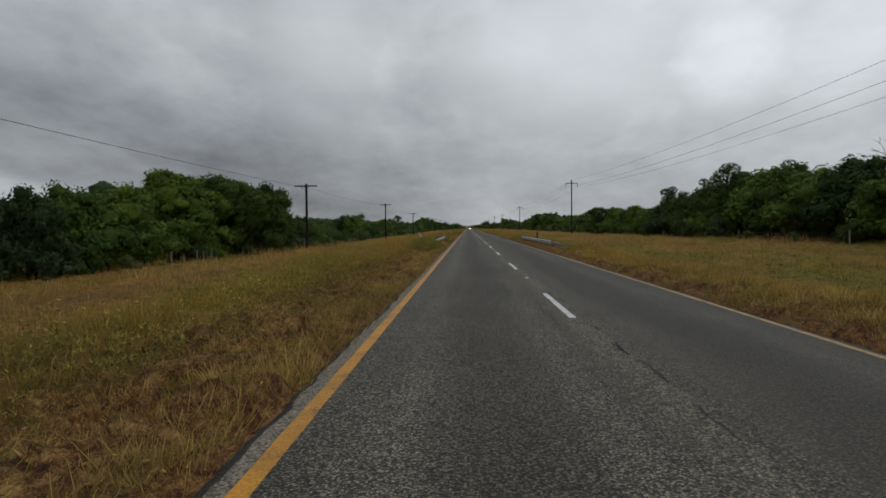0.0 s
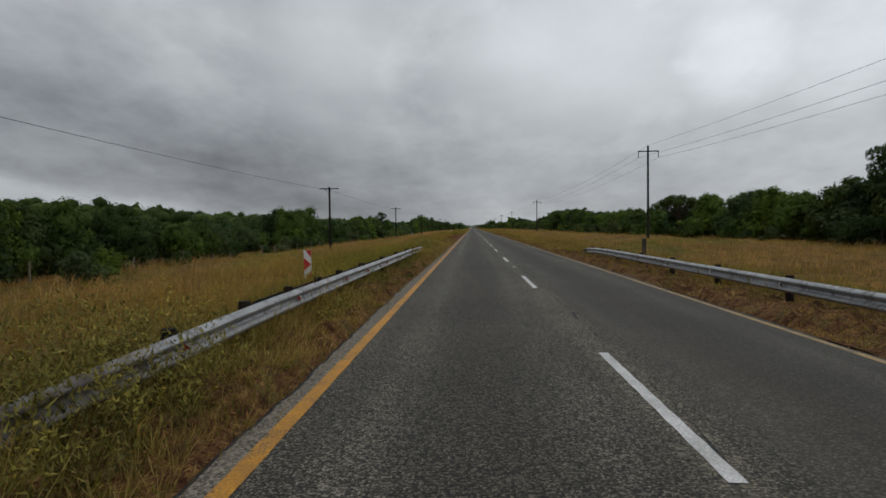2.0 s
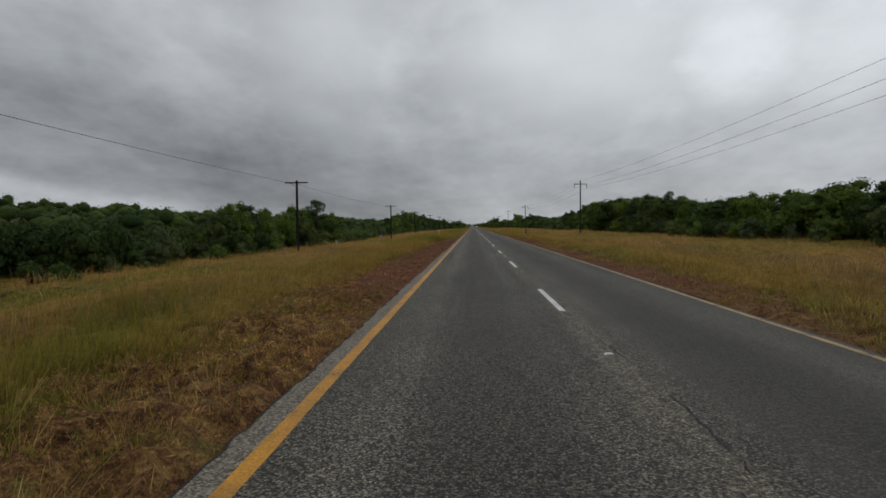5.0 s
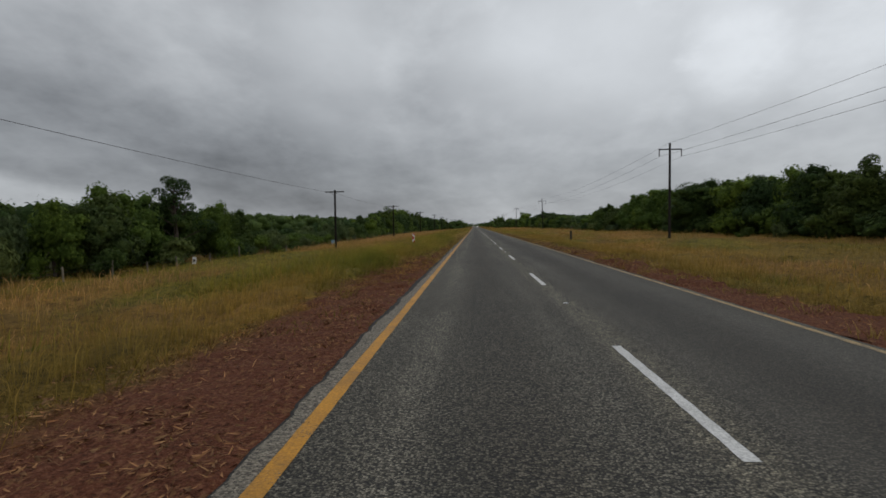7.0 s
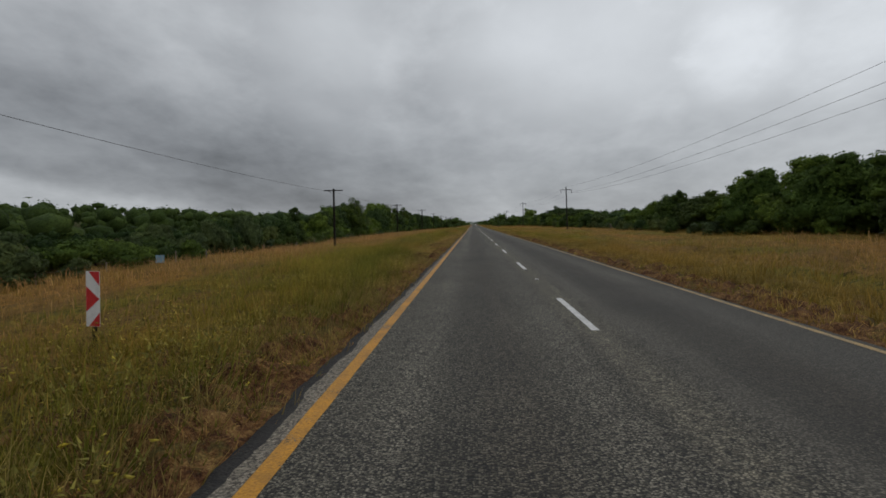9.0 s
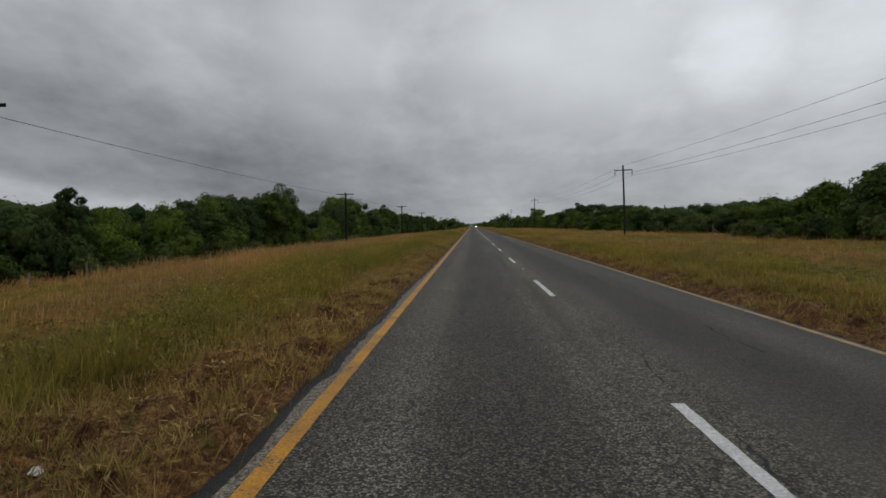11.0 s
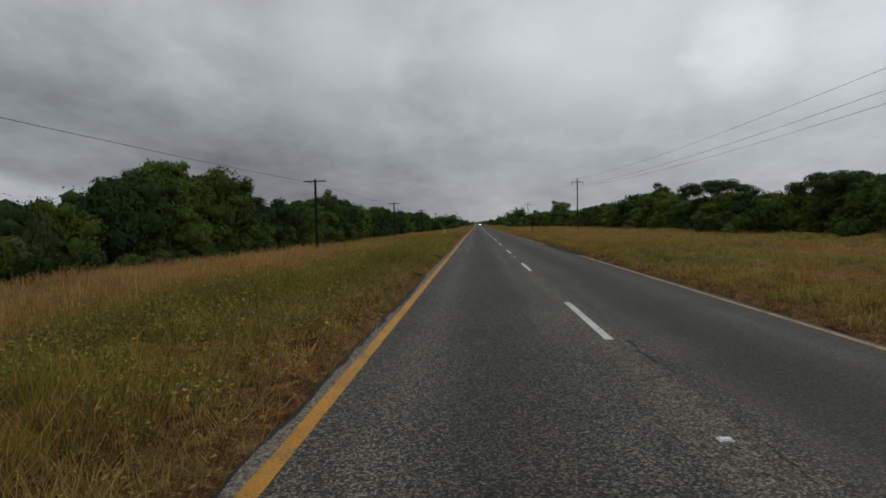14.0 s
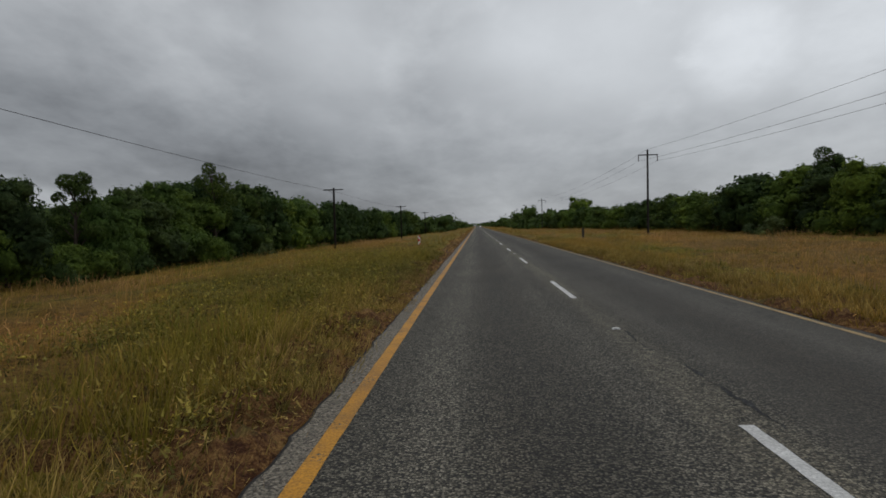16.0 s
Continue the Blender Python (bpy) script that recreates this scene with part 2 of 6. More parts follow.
# a gravelled pull-in: bare red earth along both edges for some thirty metres
ramp_in = g.math("MULTIPLY", g.step(s.outputs[1], 118.0, 128.0), g.step(s.outputs[1], 198.0, 164.0))
bare = g.math("MULTIPLY", g.step(side, g.math("ADD", 5.0, g.math("MULTIPLY", ramp_in, 1.2)), g.math("ADD", 3.9, g.math("MULTIPLY", ramp_in, 1.4))), g.math("ADD", 0.20, g.math("MULTIPLY", ramp_in, 0.80)))
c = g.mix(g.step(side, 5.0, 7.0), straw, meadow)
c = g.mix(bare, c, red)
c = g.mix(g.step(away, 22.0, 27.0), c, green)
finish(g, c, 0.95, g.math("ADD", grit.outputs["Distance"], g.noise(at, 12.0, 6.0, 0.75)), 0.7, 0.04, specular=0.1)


def blades(name, roots, tips, waver=0.20, glow=0.25, own=0.0):
    """Grass: root colour to tip colour along the blade, two kinds of each in drifts, and blade to blade. The dark roots
    also paint in the shade low in the growth.
    """
    m, g = material(name)
    geo = g.add("ShaderNodeNewGeometry")
    at = geo.outputs["Position"]
    along = g.add("ShaderNodeAttribute")
    along.attribute_name = "along"
    island = geo.outputs["Random Per Island"]
    drawn = g.add("ShaderNodeMapping", Vector=at, Scale=(1.0, 0.35, 1.0)).outputs[0]
    wide = g.step(g.noise(drawn, 0.42, 4.0, 0.65), 0.36, 0.64)
    tuft = g.step(g.noise(at, 3.2, 3.0, 0.6), 0.32, 0.68)
    kind = g.math("ADD", g.math("MULTIPLY", wide, 0.55 * (1 - own)), g.math("ADD", g.math("MULTIPLY", tuft, 0.45 * (1 - own)), g.math("MULTIPLY", island, own)))
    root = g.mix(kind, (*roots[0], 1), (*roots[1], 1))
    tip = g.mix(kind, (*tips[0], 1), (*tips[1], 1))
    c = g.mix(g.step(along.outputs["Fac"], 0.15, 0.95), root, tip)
    c = g.mix(1.0, c, g.ramp(g.math("FRACT", g.math("MULTIPLY", island, 7.3)), [(0.0, 1.0 - waver), (0.6, 1.0), (1.0, 1.0 + waver * 1.3)]), "MULTIPLY")
    c = g.mix(1.0, c, g.ramp(g.noise(at, 1.1, 3.0, 0.6), [(0.3, 0.76), (0.7, 1.22)]), "MULTIPLY")
    c = g.mix(1.0, c, g.ramp(g.noise(drawn, 0.30, 4.0, 0.6), [(0.32, (0.74, 0.80, 0.85)), (0.5, (1.0, 1.0, 1.0)), (0.68, (1.26, 1.16, 1.10))]), "MULTIPLY")
    p = g.add("ShaderNodeBsdfPrincipled", Roughness=0.75)
    g.put(p.inputs["Base Color"], c)
    g.put(p.inputs["Specular IOR Level"], 0.15)
    t = g.add("ShaderNodeBsdfTranslucent", Color=c)
    g.add("ShaderNodeOutputMaterial", Surface=g.add("ShaderNodeMixShader", i0=glow, i1=p.outputs[0], i2=t.outputs[0]).outputs[0])
    return m


# root colours are kept well below the tips, with foot shade painted in
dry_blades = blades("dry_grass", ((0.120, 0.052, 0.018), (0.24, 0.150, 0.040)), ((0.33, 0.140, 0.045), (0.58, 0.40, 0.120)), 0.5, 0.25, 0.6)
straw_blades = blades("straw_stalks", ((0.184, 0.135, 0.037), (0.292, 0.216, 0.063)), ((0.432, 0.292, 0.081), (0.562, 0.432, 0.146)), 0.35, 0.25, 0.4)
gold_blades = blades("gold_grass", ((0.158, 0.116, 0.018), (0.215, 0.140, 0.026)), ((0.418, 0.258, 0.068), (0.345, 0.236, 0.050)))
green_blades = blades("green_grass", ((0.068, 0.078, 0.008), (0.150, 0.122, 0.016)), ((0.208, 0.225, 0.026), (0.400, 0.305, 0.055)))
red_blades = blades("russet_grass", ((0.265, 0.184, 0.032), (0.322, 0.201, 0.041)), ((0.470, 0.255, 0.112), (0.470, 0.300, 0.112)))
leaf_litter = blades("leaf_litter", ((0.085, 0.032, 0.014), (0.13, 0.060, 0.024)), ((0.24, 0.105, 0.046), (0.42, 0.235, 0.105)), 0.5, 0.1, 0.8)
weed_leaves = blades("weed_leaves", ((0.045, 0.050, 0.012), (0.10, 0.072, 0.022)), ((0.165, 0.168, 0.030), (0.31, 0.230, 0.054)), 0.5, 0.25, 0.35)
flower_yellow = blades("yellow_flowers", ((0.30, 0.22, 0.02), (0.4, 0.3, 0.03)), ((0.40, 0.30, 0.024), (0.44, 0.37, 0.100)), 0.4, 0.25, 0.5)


bed_grass, g = material("tangled_grass")
at = place(g)
lush = g.add("ShaderNodeAttribute")
lush.attribute_name = "lush"
seed = g.add("ShaderNodeAttribute")
seed.attribute_name = "seed"
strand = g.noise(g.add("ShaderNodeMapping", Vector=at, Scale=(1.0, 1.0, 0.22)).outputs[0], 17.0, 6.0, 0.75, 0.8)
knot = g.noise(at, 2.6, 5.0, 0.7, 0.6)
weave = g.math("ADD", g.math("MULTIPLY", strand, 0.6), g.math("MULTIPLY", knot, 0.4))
# the lowest stop of each ramp paints shade into the gaps between strands
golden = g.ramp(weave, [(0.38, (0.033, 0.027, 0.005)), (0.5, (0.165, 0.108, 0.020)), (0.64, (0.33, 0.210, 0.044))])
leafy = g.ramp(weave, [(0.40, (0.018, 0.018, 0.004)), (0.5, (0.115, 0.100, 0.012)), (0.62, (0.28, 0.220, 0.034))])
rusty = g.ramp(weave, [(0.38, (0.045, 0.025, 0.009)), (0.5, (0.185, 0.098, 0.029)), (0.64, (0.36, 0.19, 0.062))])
c = g.mix(g.math("MULTIPLY", lush.outputs["Fac"], 0.85), golden, leafy)
c = g.mix(g.math("MULTIPLY", seed.outputs["Fac"], 0.7), c, rusty)
c = g.mix(1.0, c, g.ramp(g.noise(g.add("ShaderNodeMapping", Vector=at, Scale=(1.0, 0.35, 1.0)).outputs[0], 0.30, 4.0, 0.6), [(0.32, (0.76, 0.80, 0.85)), (0.5, (1.06, 1.05, 1.04)), (0.68, (1.38, 1.26, 1.18))]), "MULTIPLY")
finish(g, c, 0.9, weave, 1.0, 0.12, specular=0.1)


def foliage(name, dark, mid, light):
    m, g = material(name)
    geo = g.add("ShaderNodeNewGeometry")
    own = g.add("ShaderNodeObjectInfo").outputs["Random"]
    shade = tuple(0.55 * a + 0.45 * b for a, b in zip(dark, mid))
    shine = tuple(0.6 * a + 0.4 * b for a, b in zip(mid, light))
    c = g.ramp(geo.outputs["Random Per Island"], [(0.0, shade), (0.55, mid), (1.0, shine)])
    c = g.mix(1.0, c, g.ramp(own, [(0.0, (0.70, 0.78, 0.90)), (0.5, (1.0, 1.0, 1.0)), (1.0, (1.25, 1.15, 0.85))]), "MULTIPLY")
    c = g.mix(1.0, c, g.ramp(g.noise(geo.outputs["Position"], 0.5, 3.0), [(0.3, (0.70, 0.74, 0.84)), (0.7, (1.30, 1.24, 1.05))]), "MULTIPLY")
    spray = g.noise(geo.outputs["Position"], 5.0, 6.0, 0.8)
    c = g.mix(1.0, c, g.ramp(spray, [(0.34, 0.52), (0.5, 1.0), (0.66, 1.55)]), "MULTIPLY")
    p = g.add("ShaderNodeBsdfPrincipled", Roughness=0.8)
    g.put(p.inputs["Normal"], g.add("ShaderNodeBump", Height=spray, Strength=0.9, Distance=0.25).outputs[0])
    g.put(p.inputs["Base Color"], c)
    g.put(p.inputs["Specular IOR Level"], 0.12)
    t = g.add("ShaderNodeBsdfTranslucent", Color=c)
    g.add("ShaderNodeOutputMaterial", Surface=g.add("ShaderNodeMixShader", i0=0.16, i1=p.outputs[0], i2=t.outputs[0]).outputs[0])
    return m


bush_leaves = foliage("bush_leaves", (0.038, 0.068, 0.013), (0.094, 0.150, 0.028), (0.185, 0.262, 0.050))
tree_leaves = foliage("tree_leaves", (0.024, 0.044, 0.013), (0.056, 0.092, 0.024), (0.115, 0.165, 0.040))
thorn_leaves = foliage("thorn_leaves", (0.028, 0.046, 0.015), (0.058, 0.090, 0.029), (0.105, 0.140, 0.044))
grey_leaves = foliage("grey_green_leaves", (0.048, 0.070, 0.028), (0.096, 0.132, 0.050), (0.165, 0.208, 0.078))

herb_leaves = foliage("herb_leaves", (0.045, 0.070, 0.014), (0.10, 0.135, 0.026), (0.19, 0.22, 0.045))


def plain(name, dark, light, scale, rough, metal=0.0, stretch=(1, 1, 1), depth=0.3, specular=0.15):
    m, g = material(name)
    at = g.add("ShaderNodeMapping", Vector=g.add("ShaderNodeTexCoord").outputs["Object"], Scale=stretch).outputs[0]
    n = g.noise(at, scale, 6.0, 0.65, 0.4)
    big = g.noise(at, scale * 0.12, 3.0)
    c = g.mix(1.0, g.ramp(n, [(0.28, dark), (0.72, light)]), g.ramp(big, [(0.3, 0.75), (0.7, 1.2)]), "MULTIPLY")
    finish(g, c, rough, n, depth, 0.01, metal, specular if rough > 0.6 else 0.4)
    return m


bark = plain("bark", (0.035, 0.026, 0.020), (0.12, 0.095, 0.075), 9.0, 0.9, 0.0, (1, 1, 0.2), 0.6)
dead_wood = plain("dead_wood", (0.13, 0.115, 0.10), (0.30, 0.27, 0.24), 9.0, 0.9, 0.0, (1, 1, 0.2), 0.5)
pole_wood = plain("creosoted_pole", (0.006, 0.005, 0.004), (0.026, 0.020, 0.016), 14.0, 0.85, 0.0, (1, 1, 0.06), 0.4)
grey_pole = plain("weathered_pole", (0.010, 0.009, 0.008), (0.045, 0.038, 0.033), 14.0, 0.85, 0.0, (1, 1, 0.06), 0.4)
post_wood = plain("tarred_post", (0.008, 0.006, 0.005), (0.036, 0.024, 0.018), 18.0, 0.85, 0.0, (1, 1, 0.2), 0.5)
fence_wood = plain("fence_post_wood", (0.10, 0.084, 0.062), (0.28, 0.24, 0.185), 16.0, 0.9, 0.0, (1, 1, 0.1), 0.5)
brown_stone = plain("brown_stone", (0.13, 0.080, 0.042), (0.30, 0.20, 0.11), 18.0, 0.9, depth=0.5)
zinc, g = material("galvanised_steel")
at = place(g)
spangle = g.noise(g.add("ShaderNodeMapping", Vector=at, Scale=(1.0, 0.2, 1.0)).outputs[0], 8.0, 6.0, 0.7, 0.4)
streaks = g.noise(g.add("ShaderNodeMapping", Vector=at, Scale=(1.0, 1.0, 0.12)).outputs[0], 9.0, 5.0, 0.7)
c = g.ramp(spangle, [(0.3, (0.19, 0.196, 0.202)), (0.5, (0.315, 0.322, 0.330)), (0.72, (0.43, 0.437, 0.445))])
grime = g.step(g.math("ADD", g.math("MULTIPLY", streaks, 0.6), g.math("MULTIPLY", g.noise(at, 1.3, 4.0, 0.7), 0.4)), 0.49, 0.65)
c = g.mix(g.math("MULTIPLY", grime, 0.72), c, (0.085, 0.066, 0.050, 1))
finish(g, c, g.math("ADD", 0.38, g.math("MULTIPLY", grime, 0.4)), spangle, 0.12, 0.01, g.math("SUBTRACT", 0.62, g.math("MULTIPLY", grime, 0.5)))
old_zinc = plain("rusting_steel", (0.055, 0.040, 0.030), (0.34, 0.33, 0.31), 5.0, 0.75, 0.2, (1, 1, 1), 0.3)
iron = plain("dull_iron", (0.05, 0.048, 0.046), (0.13, 0.125, 0.12), 12.0, 0.55, 0.6)
cable = plain("cable_sheath", (0.012, 0.012, 0.013), (0.035, 0.035, 0.037), 8.0, 0.6)
porcelain = plain("glazed_insulator", (0.05, 0.035, 0.028), (0.11, 0.08, 0.065), 10.0, 0.25)
sign_red = plain("reflective_red", (0.42, 0.018, 0.02), (0.56, 0.035, 0.035), 12.0, 0.4, depth=0.03)
sign_white = plain("reflective_white", (0.58, 0.57, 0.55), (0.76, 0.75, 0.73), 9.0, 0.4, depth=0.03)
sign_back = plain("bare_sign_back", (0.030, 0.026, 0.024), (0.080, 0.070, 0.064), 7.0, 0.7)
litter_white = plain("crumpled_white_plastic", (0.52, 0.51, 0.50), (0.76, 0.76, 0.75), 14.0, 0.5, depth=0.5)
pale_blue = plain("faded_blue_paint", (0.16, 0.30, 0.40), (0.26, 0.42, 0.52), 8.0, 0.7, depth=0.1)
litter_orange = plain("orange_plastic", (0.55, 0.13, 0.05), (0.78, 0.22, 0.10), 14.0, 0.5, depth=0.5)
car_paint = plain("grey_car_paint", (0.10, 0.10, 0.11), (0.16, 0.16, 0.17), 4.0, 0.3, 0.3, depth=0.02)
tyre_rubber = plain("tyre_rubber", (0.012, 0.012, 0.012), (0.03, 0.03, 0.03), 20.0, 0.9)
glass, g = material("dark_car_glass")
finish(g, (0.02, 0.022, 0.025, 1), 0.08)
headlamp, g = material("lit_headlamp")
g.add("ShaderNodeOutputMaterial", Surface=g.add("ShaderNodeEmission", Color=(1.0, 0.97, 0.92, 1), Strength=30.0).outputs[0])


# ---- building helpers ----
def smooth(a, b, v):
    v = np.clip((np.asarray(v, float) - a) / (b - a), 0, 1)
    return v * v * (3 - 2 * v)


LATTICE = np.random.RandomState(7).rand(256, 256)


def drift(x, y, scale):
    """Smooth value noise from 0 to 1 with features about scale metres wide, in two octaves."""
    total = 0
    for k, weight in ((1.0, 0.65), (2.3, 0.35)):
        u, v = np.asarray(x) * k / scale + 50.3, np.asarray(y) * k / scale + 80.7
        i, j = np.floor(u).astype(int), np.floor(v).astype(int)
        p, q = u - i, v - j
        p, q = p * p * (3 - 2 * p), q * q * (3 - 2 * q)
        at = lambda a, b: LATTICE[a % 256, b % 256]
        total = total + weight * ((at(i, j) * (1 - p) + at(i + 1, j) * p) * (1 - q) + (at(i, j + 1) * (1 - p) + at(i + 1, j + 1) * p) * q)
    return total


def ground_z(x, y):
    """The lie of the land: a low bank under the road, falling to the west, and wooded rises further out."""
    x, y = np.asarray(x, float), np.asarray(y, float)
    left = np.interp(-x, [3.5, 4.2, 6, 10, 16, 24, 45, 150, 400, 2600], [-0.03, -0.07, -0.13, -0.30, -0.62, -1.2, -0.6, 6.2, 11.5, 13.0])
    right = np.interp(x, [3.3, 4.0, 5.5, 9, 16, 26, 45, 110, 300, 2600], [-0.03, -0.07, -0.14, -0.12, 0.08, 0.15, 0.6, 4.6, 8.5, 9.0])
    z = np.where(x < 0, left, right)
    rough = smooth(3.6, 9, np.abs(x))
    z = z + rough * (drift(x, y, 9.0) - 0.5) * 0.35 + smooth(60, 160, np.abs(x)) * (drift(x, y, 120.0) - 0.5) * 5.0
    z = z + 2.2 * np.exp(-((y - 200) / 80) ** 2) * smooth(45, 110, -x)
    return np.where(np.abs(x) < 3.3, -0.13, z)


def part(name, bm, mat, parent=None, label="", shade=False):
    me = bpy.data.meshes.new(name)
    if shade:
        for f in bm.faces:
            f.smooth = True
    bm.to_mesh(me)
    bm.free()
    me.materials.append(mat)
    ob = new(name, me)
    ob.parent = parent
    return tagged(ob, label=label)


def thing(name, label, category, group="", kind=""):
    return tagged(new(name), label, category, group, kind)


def raw(name, verts, faces, mat, parent=None, label=""):
    """A mesh out of arrays: verts (n, 3), faces (m, 3)."""
    me = bpy.data.meshes.new(name)
    me.vertices.add(len(verts))
    me.vertices.foreach_set("co", np.asarray(verts, np.float32).ravel())
    me.loops.add(faces.size)
    me.loops.foreach_set("vertex_index", np.asarray(faces, np.int32).ravel())
    me.polygons.add(len(faces))
    me.polygons.foreach_set("loop_start", np.arange(0, faces.size, faces.shape[1], dtype=np.int32))
    me.update(calc_edges=True)
    me.materials.append(mat)
    ob = new(name, me)
    ob.parent = parent
    return tagged(ob, label=label)


def box(bm, x0, x1, y0, y1, z0, z1, bevel=0.0, turn=None):
    made = bmesh.ops.create_cube(bm, size=1.0)["verts"]
    for v in made:
        v.co = Vector(((x0 + x1) / 2 + v.co.x * (x1 - x0), (y0 + y1) / 2 + v.co.y * (y1 - y0), (z0 + z1) / 2 + v.co.z * (z1 - z0)))
    if bevel:
        edges = list({e for v in made for e in v.link_edges})
        made = bmesh.ops.bevel(bm, geom=edges, offset=bevel, segments=2, affect="EDGES")["verts"]
    if turn is not None:
        bmesh.ops.transform(bm, matrix=turn, verts=made)
    return bm


def tube(bm, points, radii, sides=7, cap=True):
    """A tapered tube along points."""
    points = [Vector(p) for p in points]
    rings = []
    for k, p in enumerate(points):
        along = (points[min(k + 1, len(points) - 1)] - points[max(k - 1, 0)]).normalized()
        a = along.orthogonal().normalized()
        if k and rings:
            ref = rings[-1][1]
            a = (ref - along * ref.dot(along)).normalized()
        b = along.cross(a)
        ring = [bm.verts.new(p + (a * math.cos(2 * math.pi * i / sides) + b * math.sin(2 * math.pi * i / sides)) * radii[k]) for i in range(sides)]
        rings.append((ring, a))
    for (r0, _), (r1, _) in zip(rings, rings[1:]):
        for i in range(sides):
            bm.faces.new((r0[i], r0[(i + 1) % sides], r1[(i + 1) % sides], r1[i]))
    if cap:
        bm.faces.new(list(reversed(rings[0][0])))
        bm.faces.new(rings[-1][0])
    return bm


# ---- ground ----
xs = sorted({-2600, -1200, -700, -400, -250, -150, -110, -80, -60, -45, -36, -30, -26, -24, -21, -18, -16, -14, -12, -10, -8, -7, -6, -5.2, -4.6, -4.2, -3.9, -3.5, -3.3,
             3.25, 3.5, 3.8, 4.2, 4.8, 5.5, 6.5, 8, 9, 11, 13, 16, 19, 22, 26, 30, 36, 45, 60, 80, 110, 150, 250, 400, 700, 1200, 2600})
ys = [-600, -300, -150, -90] + [-60 + 2.5 * k for k in range(200)] + [445 + 12 * k for k in range(40)] + [960, 1050, 1200, 1400, 1700, 2100, 2600, 3400]
gx, gy = np.meshgrid(xs, ys)
gz = ground_z(gx, gy)
nx = len(xs)
verts = np.stack([gx.ravel(), gy.ravel(), gz.ravel()], -1)
quad = np.array([(j * nx + i, j * nx + i + 1, (j + 1) * nx + i + 1, (j + 1) * nx + i) for j in range(len(ys) - 1) for i in range(nx - 1)])
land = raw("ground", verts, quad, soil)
tagged(land, "uneven verge of red soil and dry thatch", "ground", kind="structure")
for f in land.data.polygons:
    f.use_smooth = True

# ---- road ----
road_y = np.concatenate([np.arange(-60, 0, 0.35), np.arange(0, 372, 0.11), np.arange(372, 420, 0.35), np.arange(420, 1000, 6.0), np.arange(1000, 3300, 60.0)])
EDGE = [(5, 0.20, 0.05), (16, 0.20, 0.03), (26, 0.18, 0.04), (37, 0.25, 0.04), (48, 0.21, 0.03), (59, 0.27, 0.02), (70, 0.26, 0.02), (80, 0.26, 0.07), (91, 0.25, 0.03), (145, 0.27, 0.015), (155, 0.18, 0.01), (162, 0.29, 0.06), (170, 0.30, 0.11),
        (177, 0.26, 0.09), (188, 0.30, 0.10), (242, 0.24, 0.15), (253, 0.25, 0.10), (264, 0.20, 0.12), (275, 0.16, 0.05), (286, 0.25, 0.14), (296, 0.20, 0.10), (307, 0.17, 0.03), (318, 0.21, 0.12), (325, 0.22, 0.01), (340, 0.21, 0.02), (351, 0.26, 0.02)]


def ledge_at(y):
    """How far the asphalt reaches past the yellow line."""
    return np.interp(y, [p[0] for p in EDGE], [p[1] for p in EDGE])


ledge = ledge_at(road_y)
left_edge = -3.3225 - ledge + (drift(road_y * 0 + 1, road_y, 0.9) - 0.5) * 0.07 + (drift(road_y * 0 + 9, road_y, 4.0) - 0.5) * 0.05 + (drift(road_y * 0 + 31, road_y, 0.30) - 0.5) * 0.075
bitumen = np.interp(road_y, [p[0] for p in EDGE], [p[2] for p in EDGE]) * (0.55 + 0.9 * drift(road_y * 0 + 21, road_y, 1.7))
right_edge = 3.34 + (drift(road_y * 0 + 4, road_y, 1.3) - 0.5) * 0.14 + (drift(road_y * 0 + 14, road_y, 9.0) - 0.5) * 0.12
cols = [left_edge - 0.03, left_edge, left_edge + bitumen, left_edge + bitumen + 0.025, left_edge * 0 - 1.6, left_edge * 0, left_edge * 0 + 1.6, right_edge, right_edge + 0.03]
high = [-0.12, -0.006, 0.0, 0.0, 0.0, 0.0, 0.0, 0.0, -0.12]
n = len(road_y)
verts = np.concatenate([np.stack([c, road_y, np.full(n, h)], -1) for c, h in zip(cols, high)])
quad = np.array([(a * n + j, (a + 1) * n + j, (a + 1) * n + j + 1, a * n + j + 1) for a in range(len(cols) - 1) for j in range(n - 1)])
road_sheet = tagged(raw("road", verts, quad, asphalt), "weathered grey chip-seal road with crumbling dark edges", "road", kind="structure")
road_sheet.data.attributes.new("seal", "FLOAT", "POINT").data.foreach_set("value", np.repeat(np.array([1, 1, 1, 0, 0, 0, 0, 0, 0], np.float32), n))


def strip(name, mat, x, width, y0, y1, step, z, label, category):
    y = np.arange(y0, y1 + step, step)
    a = x - width / 2 + (drift(y * 0 + x, y, 0.35) - 0.5) * 0.012
    b = x + width / 2 + (drift(y * 0 + x + 5, y, 0.35) - 0.5) * 0.012
    n = len(y)
    v = np.concatenate([np.stack([a, y, np.full(n, z)], -1), np.stack([b, y, np.full(n, z)], -1)])
    q = np.array([(j, n + j, n + j + 1, j + 1) for j in range(n - 1)])
    return tagged(raw(name, v, q, mat), label, category, kind="structure")


strip("edge_line", yellow_paint, -3.2475, 0.15, -60, 1600, 0.2, 0.004, "solid yellow edge line, worn and dusty", "road marking")
strip("edge_line", faded_paint, 3.17, 0.11, -60, 1600, 0.5, 0.004, "faded thin yellow edge line", "road marking")

